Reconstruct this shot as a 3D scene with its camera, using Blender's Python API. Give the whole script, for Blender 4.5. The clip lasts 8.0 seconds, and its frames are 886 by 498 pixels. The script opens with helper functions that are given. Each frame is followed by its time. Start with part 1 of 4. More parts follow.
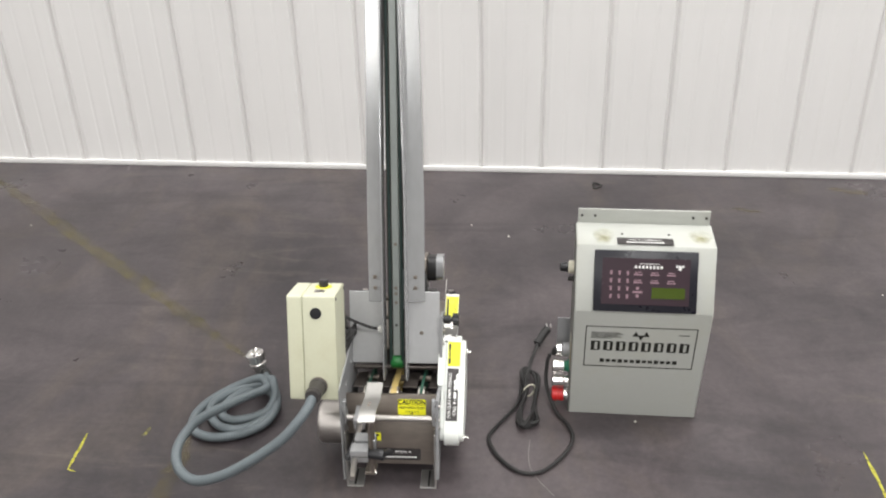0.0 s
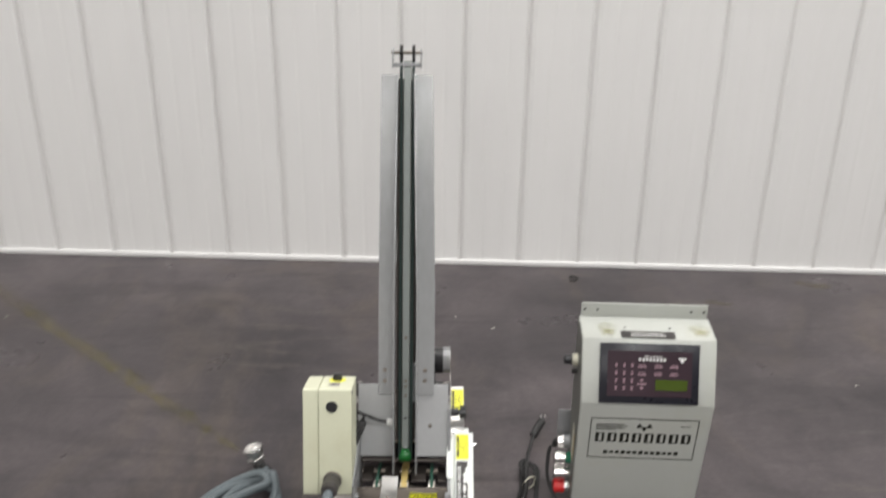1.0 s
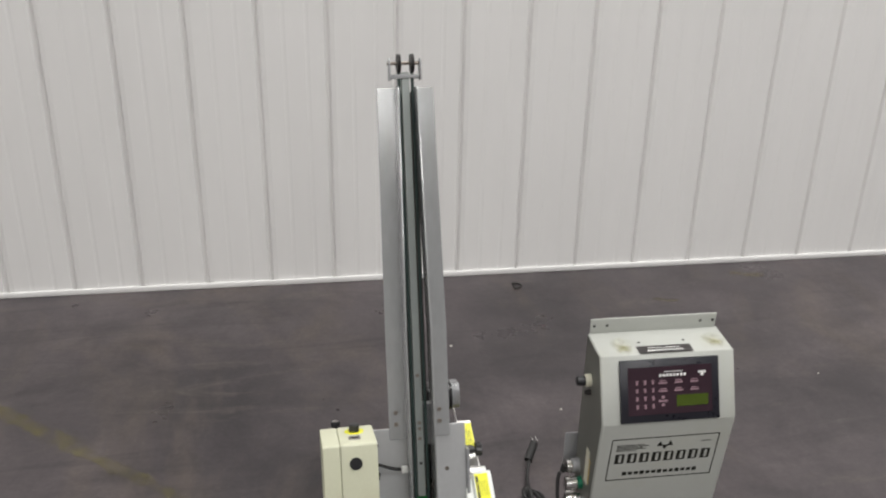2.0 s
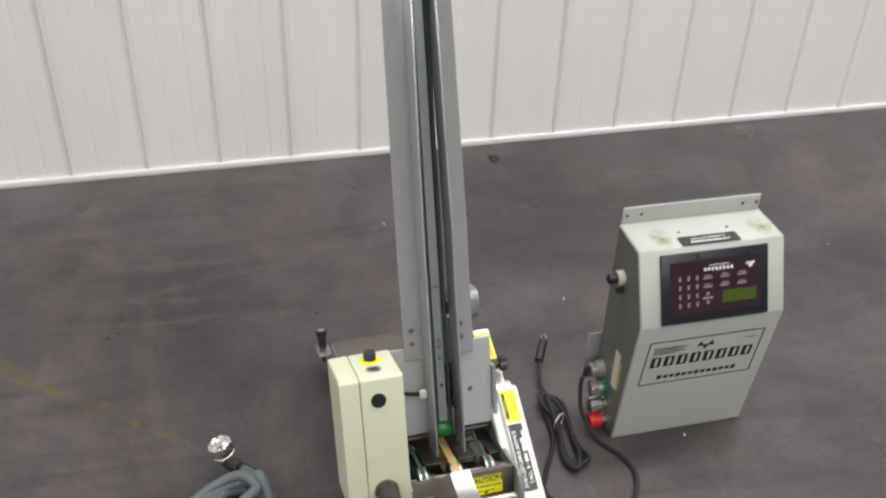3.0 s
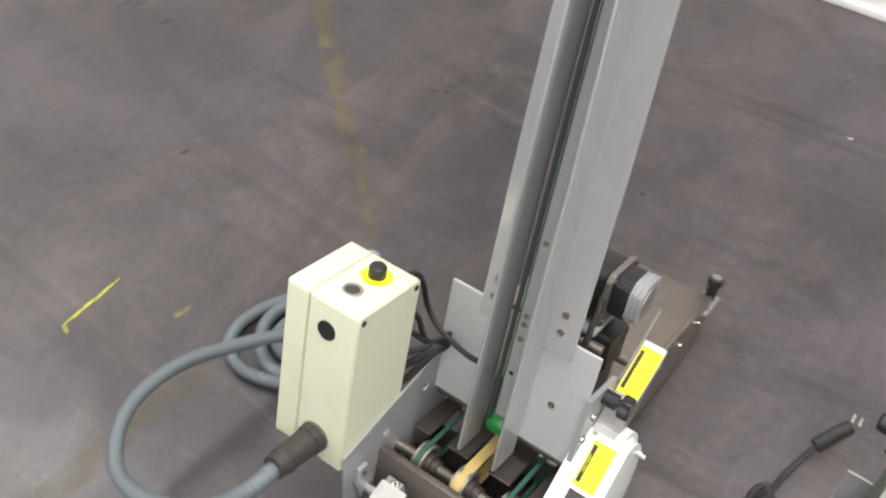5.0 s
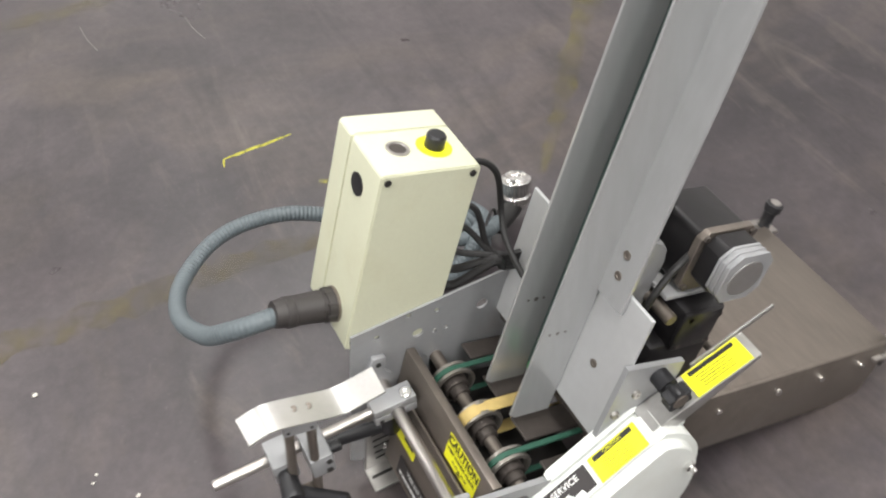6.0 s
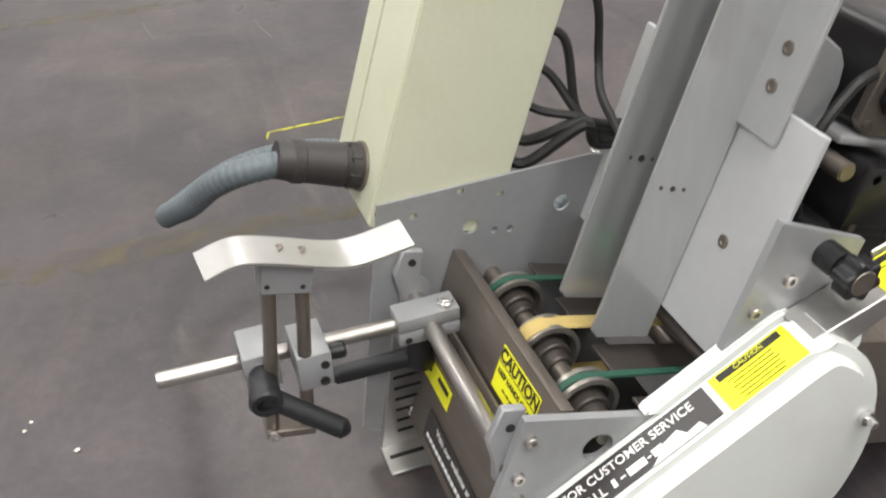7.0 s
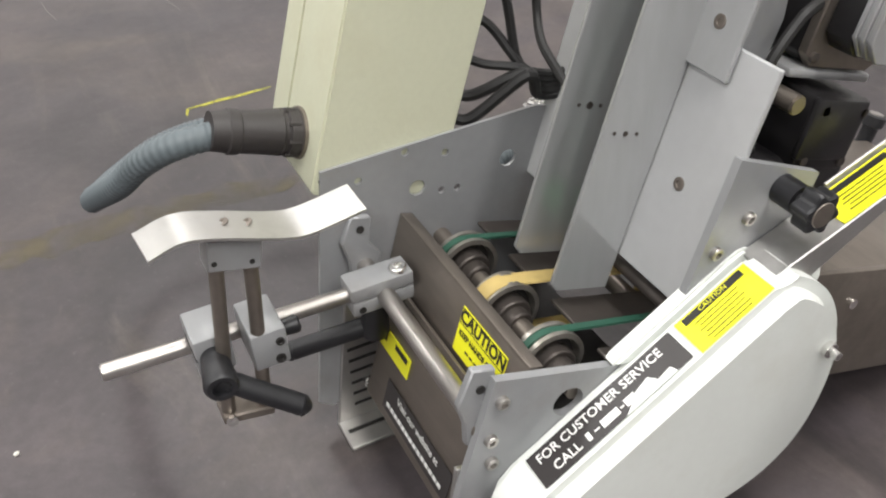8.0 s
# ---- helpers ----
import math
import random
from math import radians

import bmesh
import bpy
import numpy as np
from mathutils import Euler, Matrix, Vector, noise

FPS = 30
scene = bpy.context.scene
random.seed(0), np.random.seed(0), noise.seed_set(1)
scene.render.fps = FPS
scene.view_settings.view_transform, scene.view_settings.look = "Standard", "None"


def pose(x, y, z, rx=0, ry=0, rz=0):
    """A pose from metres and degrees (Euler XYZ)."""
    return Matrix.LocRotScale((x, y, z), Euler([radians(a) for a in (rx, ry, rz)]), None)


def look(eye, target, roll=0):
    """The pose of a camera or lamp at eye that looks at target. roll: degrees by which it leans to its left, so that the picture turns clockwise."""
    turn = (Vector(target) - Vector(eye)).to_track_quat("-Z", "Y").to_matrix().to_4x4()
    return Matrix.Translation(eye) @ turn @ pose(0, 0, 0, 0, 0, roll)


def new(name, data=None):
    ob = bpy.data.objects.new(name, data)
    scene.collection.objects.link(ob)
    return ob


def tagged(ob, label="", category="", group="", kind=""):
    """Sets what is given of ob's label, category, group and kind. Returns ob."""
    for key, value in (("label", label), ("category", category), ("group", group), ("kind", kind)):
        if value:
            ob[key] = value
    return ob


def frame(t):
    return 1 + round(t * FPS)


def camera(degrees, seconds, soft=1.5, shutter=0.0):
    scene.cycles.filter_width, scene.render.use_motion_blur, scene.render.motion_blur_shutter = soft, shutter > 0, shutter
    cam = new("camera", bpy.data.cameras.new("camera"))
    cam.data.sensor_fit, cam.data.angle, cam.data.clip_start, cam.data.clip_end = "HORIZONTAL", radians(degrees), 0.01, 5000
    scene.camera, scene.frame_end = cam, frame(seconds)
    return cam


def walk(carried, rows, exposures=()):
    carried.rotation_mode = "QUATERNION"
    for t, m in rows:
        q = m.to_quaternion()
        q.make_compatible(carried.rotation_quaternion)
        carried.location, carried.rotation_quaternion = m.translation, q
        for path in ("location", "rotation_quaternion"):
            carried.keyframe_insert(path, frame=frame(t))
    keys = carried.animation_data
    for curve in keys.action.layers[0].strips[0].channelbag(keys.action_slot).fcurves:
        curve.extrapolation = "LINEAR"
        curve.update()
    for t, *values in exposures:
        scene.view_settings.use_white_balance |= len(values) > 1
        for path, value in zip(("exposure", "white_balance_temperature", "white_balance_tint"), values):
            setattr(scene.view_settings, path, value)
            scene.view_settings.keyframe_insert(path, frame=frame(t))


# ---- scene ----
cam = camera(51.2, 8.0, soft=2.0, shutter=0.5)
PATH = [
    (0, (0.203, -1.424, 1.403), (0.068, 0.305, 0.406), -1.6),
    (0.5, (0.194, -1.429, 1.422), (0.05, 0.325, 0.471), -1.4),
    (0.8, (0.135, -1.458, 1.441), (0.022, 0.329, 0.55), -0.7),
    (1, (0.043, -1.464, 1.433), (0.049, 0.357, 0.607), 0.7),
    (1.2, (-0.05, -1.456, 1.437), (0.061, 0.377, 0.645), 1.8),
    (2.3, (-0.338, -1.157, 1.387), (0.071, 0.591, 0.505), 1.0),
    (2.5, (-0.37, -1.094, 1.362), (0.075, 0.618, 0.431), 1.3),
    (3, (-0.385, -0.928, 1.334), (0.112, 0.666, 0.233), 2.0),
    (3.2, (-0.336, -0.867, 1.302), (0.154, 0.695, 0.153), 2.4),
    (3.5, (-0.195, -0.783, 1.257), (0.001, 0.781, 0.027), 0.2),
    (3.8, (-0.075, -0.71, 1.235), (-0.116, 0.804, -0.071), 0.7),
    (4, (-0.005, -0.639, 1.216), (-0.219, 0.823, -0.132), -1.1),
    (4.2, (0.04, -0.564, 1.188), (-0.279, 0.841, -0.199), -0.4),
    (5.3, (0.345, -0.237, 1.131), (-0.653, 0.6, -0.387), -3.6),
    (5.5, (0.37, -0.192, 1.11), (-0.709, 0.492, -0.428), -4.5),
    (5.8, (0.403, -0.153, 1.055), (-0.738, 0.438, -0.477), -4.0),
    (6, (0.432, -0.123, 0.969), (-0.815, 0.43, -0.494), -4.5),
    (6.2, (0.439, -0.105, 0.888), (-0.907, 0.439, -0.487), -4.0),
    (6.5, (0.436, -0.108, 0.732), (-1.039, 0.429, -0.506), -2.8),
    (6.8, (0.427, -0.118, 0.634), (-1.102, 0.397, -0.548), -2.6),
    (7, (0.421, -0.121, 0.595), (-1.131, 0.408, -0.551), -2.5),
    (7.3, (0.413, -0.127, 0.57), (-1.141, 0.44, -0.554), -2.1),
    (7.5, (0.412, -0.129, 0.563), (-1.127, 0.491, -0.555), -3.5),
    (8, (0.4, -0.135, 0.579), (-1.051, 0.531, -0.625), -3.2),
]
EXPOSURES = [(0.0, -0.15), (0.5, -0.20), (1.0, -0.43), (1.2, -0.52), (2.5, -0.66), (3.0, -0.42), (3.5, -0.06), (4.0, 0.09), (5.5, 0.02), (6.5, 0.0), (7.0, -0.04), (8.0, -0.09)]
walk(cam, [(t, look(eye, target, roll)) for t, eye, target, roll in PATH], EXPOSURES)

TILT = -17.5
HEAD = pose(0, 0.174, 0.193, TILT, 0, 0)     # the feeder's own frame: x across, y to its back, z up its magazine

# ---- world and light ----
world = bpy.data.worlds.new("world")
scene.world = world
world.use_nodes = True
world.node_tree.nodes["Background"].inputs[0].default_value = (0.9, 0.95, 1.0, 1)
world.node_tree.nodes["Background"].inputs[1].default_value = 0.05

CEILING = 5.2
HALL_BACK = -16.0
# ceiling lamps, all unseen: x, y, width, length, watts; the bright row hangs over the hall's east side
LAMPS = [(-4.0, -6.6, 1.8, 0.8, 90), (-4.0, -2.6, 1.8, 0.8, 110), (-4.0, 0.68, 1.8, 0.8, 120),
         (1.0, -6.6, 2.4, 0.8, 170), (1.0, -2.6, 2.4, 0.8, 165), (1.0, 0.68, 2.4, 0.8, 175),
         (4.6, -6.6, 2.4, 0.8, 115), (4.6, -2.6, 2.4, 0.8, 120), (4.6, 0.68, 2.4, 0.8, 215),
         # two far lamps added to put highlights on the magazine rails
         (0.95, -11.0, 1.3, 1.8, 170), (-2.3, -12.0, 1.3, 2.4, 300)]


# ---- building helpers ----
def node_mat(name, color, rough=0.5, metal=0.0, var=0.12, scale=8.0, fine=60.0, bump=0.05, dirt=None, dirt_amount=0.0, dirt_scale=3.0, rough_var=0.12, stretch=(1, 1, 1), coat=0.0, wear=None):
    m = bpy.data.materials.new(name)
    m.use_nodes = True
    nt = m.node_tree
    b = nt.nodes["Principled BSDF"]
    co = nt.nodes.new("ShaderNodeTexCoord")
    mp = nt.nodes.new("ShaderNodeMapping")
    mp.inputs["Scale"].default_value = stretch
    nt.links.new(co.outputs["Object"], mp.inputs[0])
    n1 = nt.nodes.new("ShaderNodeTexNoise")
    n1.inputs["Scale"].default_value, n1.inputs["Detail"].default_value = scale, 6
    n2 = nt.nodes.new("ShaderNodeTexNoise")
    n2.inputs["Scale"].default_value, n2.inputs["Detail"].default_value = fine, 4
    for n in (n1, n2):
        nt.links.new(mp.outputs[0], n.inputs["Vector"])
    mix = nt.nodes.new("ShaderNodeMix")
    mix.data_type = "FLOAT"
    mix.inputs[0].default_value = 0.4
    nt.links.new(n1.outputs[0], mix.inputs[2])
    nt.links.new(n2.outputs[0], mix.inputs[3])
    ramp = nt.nodes.new("ShaderNodeValToRGB")
    ramp.color_ramp.elements[0].position, ramp.color_ramp.elements[1].position = 0.3, 0.7
    ramp.color_ramp.elements[0].color = (*[c * (1 - var) for c in color], 1)
    ramp.color_ramp.elements[1].color = (*[min(1, c * (1 + var)) for c in color], 1)
    nt.links.new(mix.outputs[0], ramp.inputs[0])
    last = ramp.outputs[0]
    if dirt:
        n3 = nt.nodes.new("ShaderNodeTexNoise")
        n3.inputs["Scale"].default_value, n3.inputs["Detail"].default_value, n3.inputs["Roughness"].default_value = dirt_scale, 8, 0.65
        nt.links.new(mp.outputs[0], n3.inputs["Vector"])
        r3 = nt.nodes.new("ShaderNodeValToRGB")
        r3.color_ramp.elements[0].position, r3.color_ramp.elements[1].position = 0.52, 0.72
        r3.color_ramp.elements[1].color = (dirt_amount, dirt_amount, dirt_amount, 1)
        nt.links.new(n3.outputs[0], r3.inputs[0])
        md = nt.nodes.new("ShaderNodeMix")
        md.data_type = "RGBA"
        nt.links.new(r3.outputs[0], md.inputs[0])
        nt.links.new(last, md.inputs[6])
        md.inputs[7].default_value = (*dirt, 1)
        last = md.outputs[2]
    nt.links.new(last, b.inputs["Base Color"])
    rr = nt.nodes.new("ShaderNodeMapRange")
    rr.inputs[3].default_value, rr.inputs[4].default_value = max(0.02, rough - rough_var), min(1, rough + rough_var)
    nt.links.new(mix.outputs[0], rr.inputs[0])
    nt.links.new(rr.outputs[0], b.inputs["Roughness"])
    b.inputs["Metallic"].default_value = metal
    b.inputs["Coat Weight"].default_value = coat
    if bump:
        bp = nt.nodes.new("ShaderNodeBump")
        bp.inputs["Strength"].default_value, bp.inputs["Distance"].default_value = bump, 0.002
        nt.links.new(n2.outputs[0], bp.inputs["Height"])
        nt.links.new(bp.outputs[0], b.inputs["Normal"])
    return m


def part(name, bm, material, parent=None, label="", smooth=True, frame_of=None):
    """Links a bmesh as one mesh object with its origin at its middle, under a thing or a part."""
    if frame_of is not None:
        bm.transform(frame_of)
    lo = Vector([min(v.co[i] for v in bm.verts) for i in range(3)])
    hi = Vector([max(v.co[i] for v in bm.verts) for i in range(3)])
    mid = (lo + hi) / 2
    bmesh.ops.translate(bm, verts=bm.verts, vec=-mid)
    bmesh.ops.recalc_face_normals(bm, faces=bm.faces)
    if smooth:
        for f in bm.faces:
            f.smooth = True
        for e in bm.edges:
            if len(e.link_faces) == 2 and e.calc_face_angle(0) > 0.6:
                e.smooth = False
    me = bpy.data.meshes.new(name)
    bm.to_mesh(me)
    bm.free()
    me.materials.append(material)
    ob = new(name, me)
    ob.location = mid
    if parent is not None:
        ob.parent = parent
        ob.matrix_parent_inverse = Matrix.Translation(-PLACE[parent.name])
    PLACE[ob.name] = mid
    if label:
        ob["label"] = label
    return ob


PLACE = {}


def thing(name, at, label, category, group=""):
    ob = new(name)
    ob.empty_display_size = 0.05
    ob.location = at
    PLACE[ob.name] = Vector(at)
    return tagged(ob, label, category, group)


def block(x0, x1, y0, y1, z0, z1, bevel=0.0015, seg=2):
    bm = bmesh.new()
    bmesh.ops.create_cube(bm, size=1)
    for v in bm.verts:
        v.co = Vector(((x0 + x1) / 2 + v.co.x * (x1 - x0), (y0 + y1) / 2 + v.co.y * (y1 - y0), (z0 + z1) / 2 + v.co.z * (z1 - z0)))
    if bevel:
        bmesh.ops.bevel(bm, geom=list(bm.edges), offset=min(bevel, 0.45 * min(abs(x1 - x0), abs(y1 - y0), abs(z1 - z0))), segments=seg, affect="EDGES", profile=0.5)
    return bm


def slab(outline, lo, hi, axis="x", bevel=0.0008, holes=(), seg=1):
    """A plate: an outline in the two other axes, from lo to hi along axis. holes: (u, v, radius)."""
    bm = bmesh.new()

    def put(u, v, w):
        return bm.verts.new({"x": (w, u, v), "y": (u, w, v), "z": (u, v, w)}[axis])
    if not holes:
        low = bm.faces.new([put(u, v, lo) for u, v in outline])
        ext = bmesh.ops.extrude_face_region(bm, geom=[low])
        d = {"x": (hi - lo, 0, 0), "y": (0, hi - lo, 0), "z": (0, 0, hi - lo)}[axis]
        bmesh.ops.translate(bm, verts=[g for g in ext["geom"] if isinstance(g, bmesh.types.BMVert)], vec=d)
        bmesh.ops.recalc_face_normals(bm, faces=bm.faces)
        if bevel:
            sharp = [e for e in bm.edges if len(e.link_faces) == 2 and e.calc_face_angle(0) > 0.5]
            bmesh.ops.bevel(bm, geom=sharp, offset=bevel, segments=seg, affect="EDGES")
        return bm
    rings = [outline] + [[(u + r * math.cos(k * math.tau / 14), v + r * math.sin(k * math.tau / 14)) for k in range(14)] for u, v, r in holes]
    sides = []
    for w in (lo, hi):
        edges, loops = [], []
        for ring in rings:
            vs = [put(u, v, w) for u, v in ring]
            edges += [bm.edges.new((vs[k], vs[(k + 1) % len(vs)])) for k in range(len(vs))]
            loops.append(vs)
        bmesh.ops.triangle_fill(bm, edges=edges, use_beauty=True, use_dissolve=False)
        sides.append(loops)
    for a, b in zip(*sides):
        for k in range(len(a)):
            n = (k + 1) % len(a)
            bm.faces.new((a[k], a[n], b[n], b[k]))
    return bm


def rod(p, q, r, seg=20, r2=None, bevel=0.0):
    p, q = Vector(p), Vector(q)
    d = q - p
    bm = bmesh.new()
    bmesh.ops.create_cone(bm, cap_ends=True, segments=seg, radius1=r, radius2=r if r2 is None else r2, depth=d.length)
    if bevel:
        bmesh.ops.bevel(bm, geom=[e for e in bm.edges if len(e.link_faces) == 2 and e.calc_face_angle(0) > 0.9], offset=bevel, segments=2, affect="EDGES")
    bm.transform(Matrix.Translation((p + q) / 2) @ d.to_track_quat("Z", "Y").to_matrix().to_4x4())
    return bm


def turned(p, axis, profile, seg=28):
    """A solid of revolution: profile of (distance along axis, radius)."""
    bm = bmesh.new()
    rings = []
    for h, r in profile:
        rings.append([bm.verts.new((r * math.cos(k * math.tau / seg), r * math.sin(k * math.tau / seg), h)) for k in range(seg)])
    for a, b in zip(rings, rings[1:]):
        for k in range(seg):
            n = (k + 1) % seg
            bm.faces.new((a[k], a[n], b[n], b[k]))
    bm.faces.new(rings[0][::-1])
    bm.faces.new(rings[-1])
    bm.transform(Matrix.Translation(p) @ Vector(axis).to_track_quat("Z", "Y").to_matrix().to_4x4())
    return bm


def join(*bms):
    out = bmesh.new()
    me = bpy.data.meshes.new("join")
    for b in bms:
        b.to_mesh(me)
        out.from_mesh(me)
        b.free()
    bpy.data.meshes.remove(me)
    return out


def glide(points, step=0.004):
    """A smooth line through the points, in even steps."""
    pts = [Vector(p) for p in points]
    pts = [2 * pts[0] - pts[1]] + pts + [2 * pts[-1] - pts[-2]]
    line = []
    for a, b, c, d in zip(pts, pts[1:], pts[2:], pts[3:]):
        n = max(8, int((c - b).length / step))
        for k in range(n):
            t = k / n
            line.append(0.5 * (2 * b + (c - a) * t + (2 * a - 5 * b + 4 * c - d) * t * t + (3 * b - a - 3 * c + d) * t ** 3))
    line.append(pts[-2])
    return even(line, step)


def even(line, step):
    """The same line in equal steps."""
    runs = [0.0]
    for p, q in zip(line, line[1:]):
        runs.append(runs[-1] + (q - p).length)
    n = max(2, round(runs[-1] / step))
    marks = np.linspace(0, runs[-1], n + 1)
    return [Vector(v) for v in np.stack([np.interp(marks, runs, [p[i] for p in line]) for i in range(3)], 1).tolist()]


def tube(line, r, seg=10, ribs=0.0, pitch=0.005, wide=1.0):
    bm = bmesh.new()
    rings, side, run = [], None, 0.0
    for k, p in enumerate(line):
        t = (line[min(k + 1, len(line) - 1)] - line[max(k - 1, 0)]).normalized()
        if side is None:
            side = t.orthogonal().normalized()
        side = (side - t * side.dot(t)).normalized()
        up = t.cross(side)
        run += (p - line[k - 1]).length if k else 0
        rr = r + ribs * (0.5 + 0.5 * math.cos(run / pitch * math.tau)) if ribs else r
        rings.append([bm.verts.new(p + rr * (wide * math.cos(a) * side + math.sin(a) * up)) for a in [j * math.tau / seg for j in range(seg)]])
    for a, b in zip(rings, rings[1:]):
        for j in range(seg):
            n = (j + 1) % seg
            bm.faces.new((a[j], a[n], b[n], b[j]))
    bm.faces.new(rings[0][::-1])
    bm.faces.new(rings[-1])
    return bm


def lettering(text, size, m, align="CENTER", thick=0.0002, bold=0.0):
    """Raised letters of the built-in font at a pose whose x runs along the line and whose z faces the reader."""
    cu = bpy.data.curves.new("letters", "FONT")
    cu.body, cu.size, cu.extrude, cu.align_x, cu.align_y = text, size, thick, align, "CENTER"
    cu.resolution_u, cu.offset = 3, bold * size
    ob = bpy.data.objects.new("letters", cu)
    scene.collection.objects.link(ob)
    bpy.context.view_layer.update()
    me = bpy.data.meshes.new_from_object(ob.evaluated_get(bpy.context.evaluated_depsgraph_get()))
    bpy.data.objects.remove(ob)
    bm = bmesh.new()
    bm.from_mesh(me)
    bpy.data.meshes.remove(me)
    bm.transform(m)
    return bm


def facing(at, right, up):
    """The pose of a flat sheet at a place with its x along right and its y along up."""
    r = Vector(right).normalized()
    u = (Vector(up) - r * Vector(up).dot(r)).normalized()
    n = r.cross(u)
    return Matrix(((r.x, u.x, n.x, at[0]), (r.y, u.y, n.y, at[1]), (r.z, u.z, n.z, at[2]), (0, 0, 0, 1)))


def sheet(w, h, m, thick=0.0006, lift=0.0, bevel=0.0):
    bm = block(-w / 2, w / 2, -h / 2, h / 2, lift, lift + thick, bevel)
    bm.transform(m)
    return bm


def bars(rows, m, lift=0.0009, thick=0.0003):
    """Plain bars: (x, y, width, height) each, on a sheet's pose."""
    bms = []
    for x, y, w, h in rows:
        b = block(x - w / 2, x + w / 2, y - h / 2, y + h / 2, lift, lift + thick, 0)
        b.transform(m)
        bms.append(b)
    return join(*bms)


def cap_screw(p, axis, r=0.0045, h=0.003):
    """A socket head screw with its recess."""
    return turned(p, axis, [(0, r), (h * 0.8, r), (h, r * 0.85), (h, r * 0.5), (h * 0.3, r * 0.45)], 14)


def H(x, a, b):
    return HEAD @ Vector((x, a, b))


# ---- materials ----
def floor_mat():
    """Worn sealed concrete: broad clouds, dark blotches, brown stains, fine scratches."""
    m = bpy.data.materials.new("concrete_floor")
    m.use_nodes = True
    nt = m.node_tree
    bs = nt.nodes["Principled BSDF"]
    co = nt.nodes.new("ShaderNodeTexCoord")

    def cloud(scale, detail, rough, stretch=(1, 1, 1), turn=0.0, warp=0.0):
        mp = nt.nodes.new("ShaderNodeMapping")
        mp.inputs["Scale"].default_value, mp.inputs["Rotation"].default_value = stretch, (0, 0, turn)
        nt.links.new(co.outputs["Object"], mp.inputs[0])
        n = nt.nodes.new("ShaderNodeTexNoise")
        n.inputs["Scale"].default_value, n.inputs["Detail"].default_value = scale, detail
        n.inputs["Roughness"].default_value, n.inputs["Distortion"].default_value = rough, warp
        nt.links.new(mp.outputs[0], n.inputs["Vector"])
        return n.outputs[0]

    def ramp(v, p0, p1, c0, c1):
        r = nt.nodes.new("ShaderNodeValToRGB")
        r.color_ramp.elements[0].position, r.color_ramp.elements[1].position = p0, p1
        r.color_ramp.elements[0].color, r.color_ramp.elements[1].color = (*c0, 1), (*c1, 1)
        nt.links.new(v, r.inputs[0])
        return r.outputs[0]

    def blend(f, a, c):
        x = nt.nodes.new("ShaderNodeMix")
        x.data_type = "RGBA"
        nt.links.new(f, x.inputs[0])
        nt.links.new(a, x.inputs[6])
        if isinstance(c, tuple):
            x.inputs[7].default_value = (*c, 1)
        else:
            nt.links.new(c, x.inputs[7])
        return x.outputs[2]
    col = ramp(cloud(1.1, 8, 0.62, warp=0.6), 0.32, 0.68, FLOOR_DARK, FLOOR_LIGHT)
    col = blend(ramp(cloud(2.3, 7, 0.65, (1, 0.55, 1), 0.5, 1.2), 0.50, 0.74, (0, 0, 0), (0.75, 0.75, 0.75)), col, FLOOR_BROWN)
    col = blend(ramp(cloud(4.5, 6, 0.6, (0.6, 1.2, 1), 0.2, 1.0), 0.60, 0.78, (0, 0, 0), (0.6, 0.6, 0.6)), col, (0.028, 0.025, 0.027))
    col = blend(ramp(cloud(3.4, 9, 0.68, (0.28, 1.3, 1), -0.35, 1.6), 0.53, 0.70, (0, 0, 0), (0.7, 0.7, 0.7)), col, (0.030, 0.026, 0.029))
    col = blend(ramp(cloud(5.2, 9, 0.7, (0.4, 1.5, 1), -0.6, 1.4), 0.58, 0.74, (0, 0, 0), (0.6, 0.6, 0.6)), col, (0.135, 0.115, 0.100))
    col = blend(ramp(cloud(26, 5, 0.7, (0.08, 1, 1), 0.9), 0.66, 0.80, (0, 0, 0), (0.35, 0.35, 0.35)), col, (0.15, 0.14, 0.13))
    col = blend(ramp(cloud(140, 3, 0.6), 0.62, 0.75, (0, 0, 0), (0.35, 0.35, 0.35)), col, (0.14, 0.13, 0.125))
    mul = nt.nodes.new("ShaderNodeMix")
    mul.data_type, mul.blend_type = "RGBA", "MULTIPLY"
    mul.inputs[0].default_value = 1.0
    nt.links.new(col, mul.inputs[6])
    nt.links.new(ramp(cloud(6.5, 12, 0.72, (1, 0.8, 1), 0.4, 0.8), 0.34, 0.66, (0.62, 0.62, 0.63), (1.0, 0.99, 0.98)), mul.inputs[7])
    mul2 = nt.nodes.new("ShaderNodeMix")
    mul2.data_type, mul2.blend_type = "RGBA", "MULTIPLY"
    mul2.inputs[0].default_value = 1.0
    nt.links.new(mul.outputs[2], mul2.inputs[6])
    nt.links.new(ramp(cloud(60, 6, 0.7), 0.36, 0.62, (0.80, 0.80, 0.80), (1, 1, 1)), mul2.inputs[7])
    nt.links.new(mul2.outputs[2], bs.inputs["Base Color"])
    rr = nt.nodes.new("ShaderNodeMapRange")
    rr.inputs[1].default_value, rr.inputs[2].default_value, rr.inputs[3].default_value, rr.inputs[4].default_value = 0.3, 0.7, 0.25, 0.50
    nt.links.new(cloud(3.0, 6, 0.6), rr.inputs[0])
    nt.links.new(rr.outputs[0], bs.inputs["Roughness"])
    bp = nt.nodes.new("ShaderNodeBump")
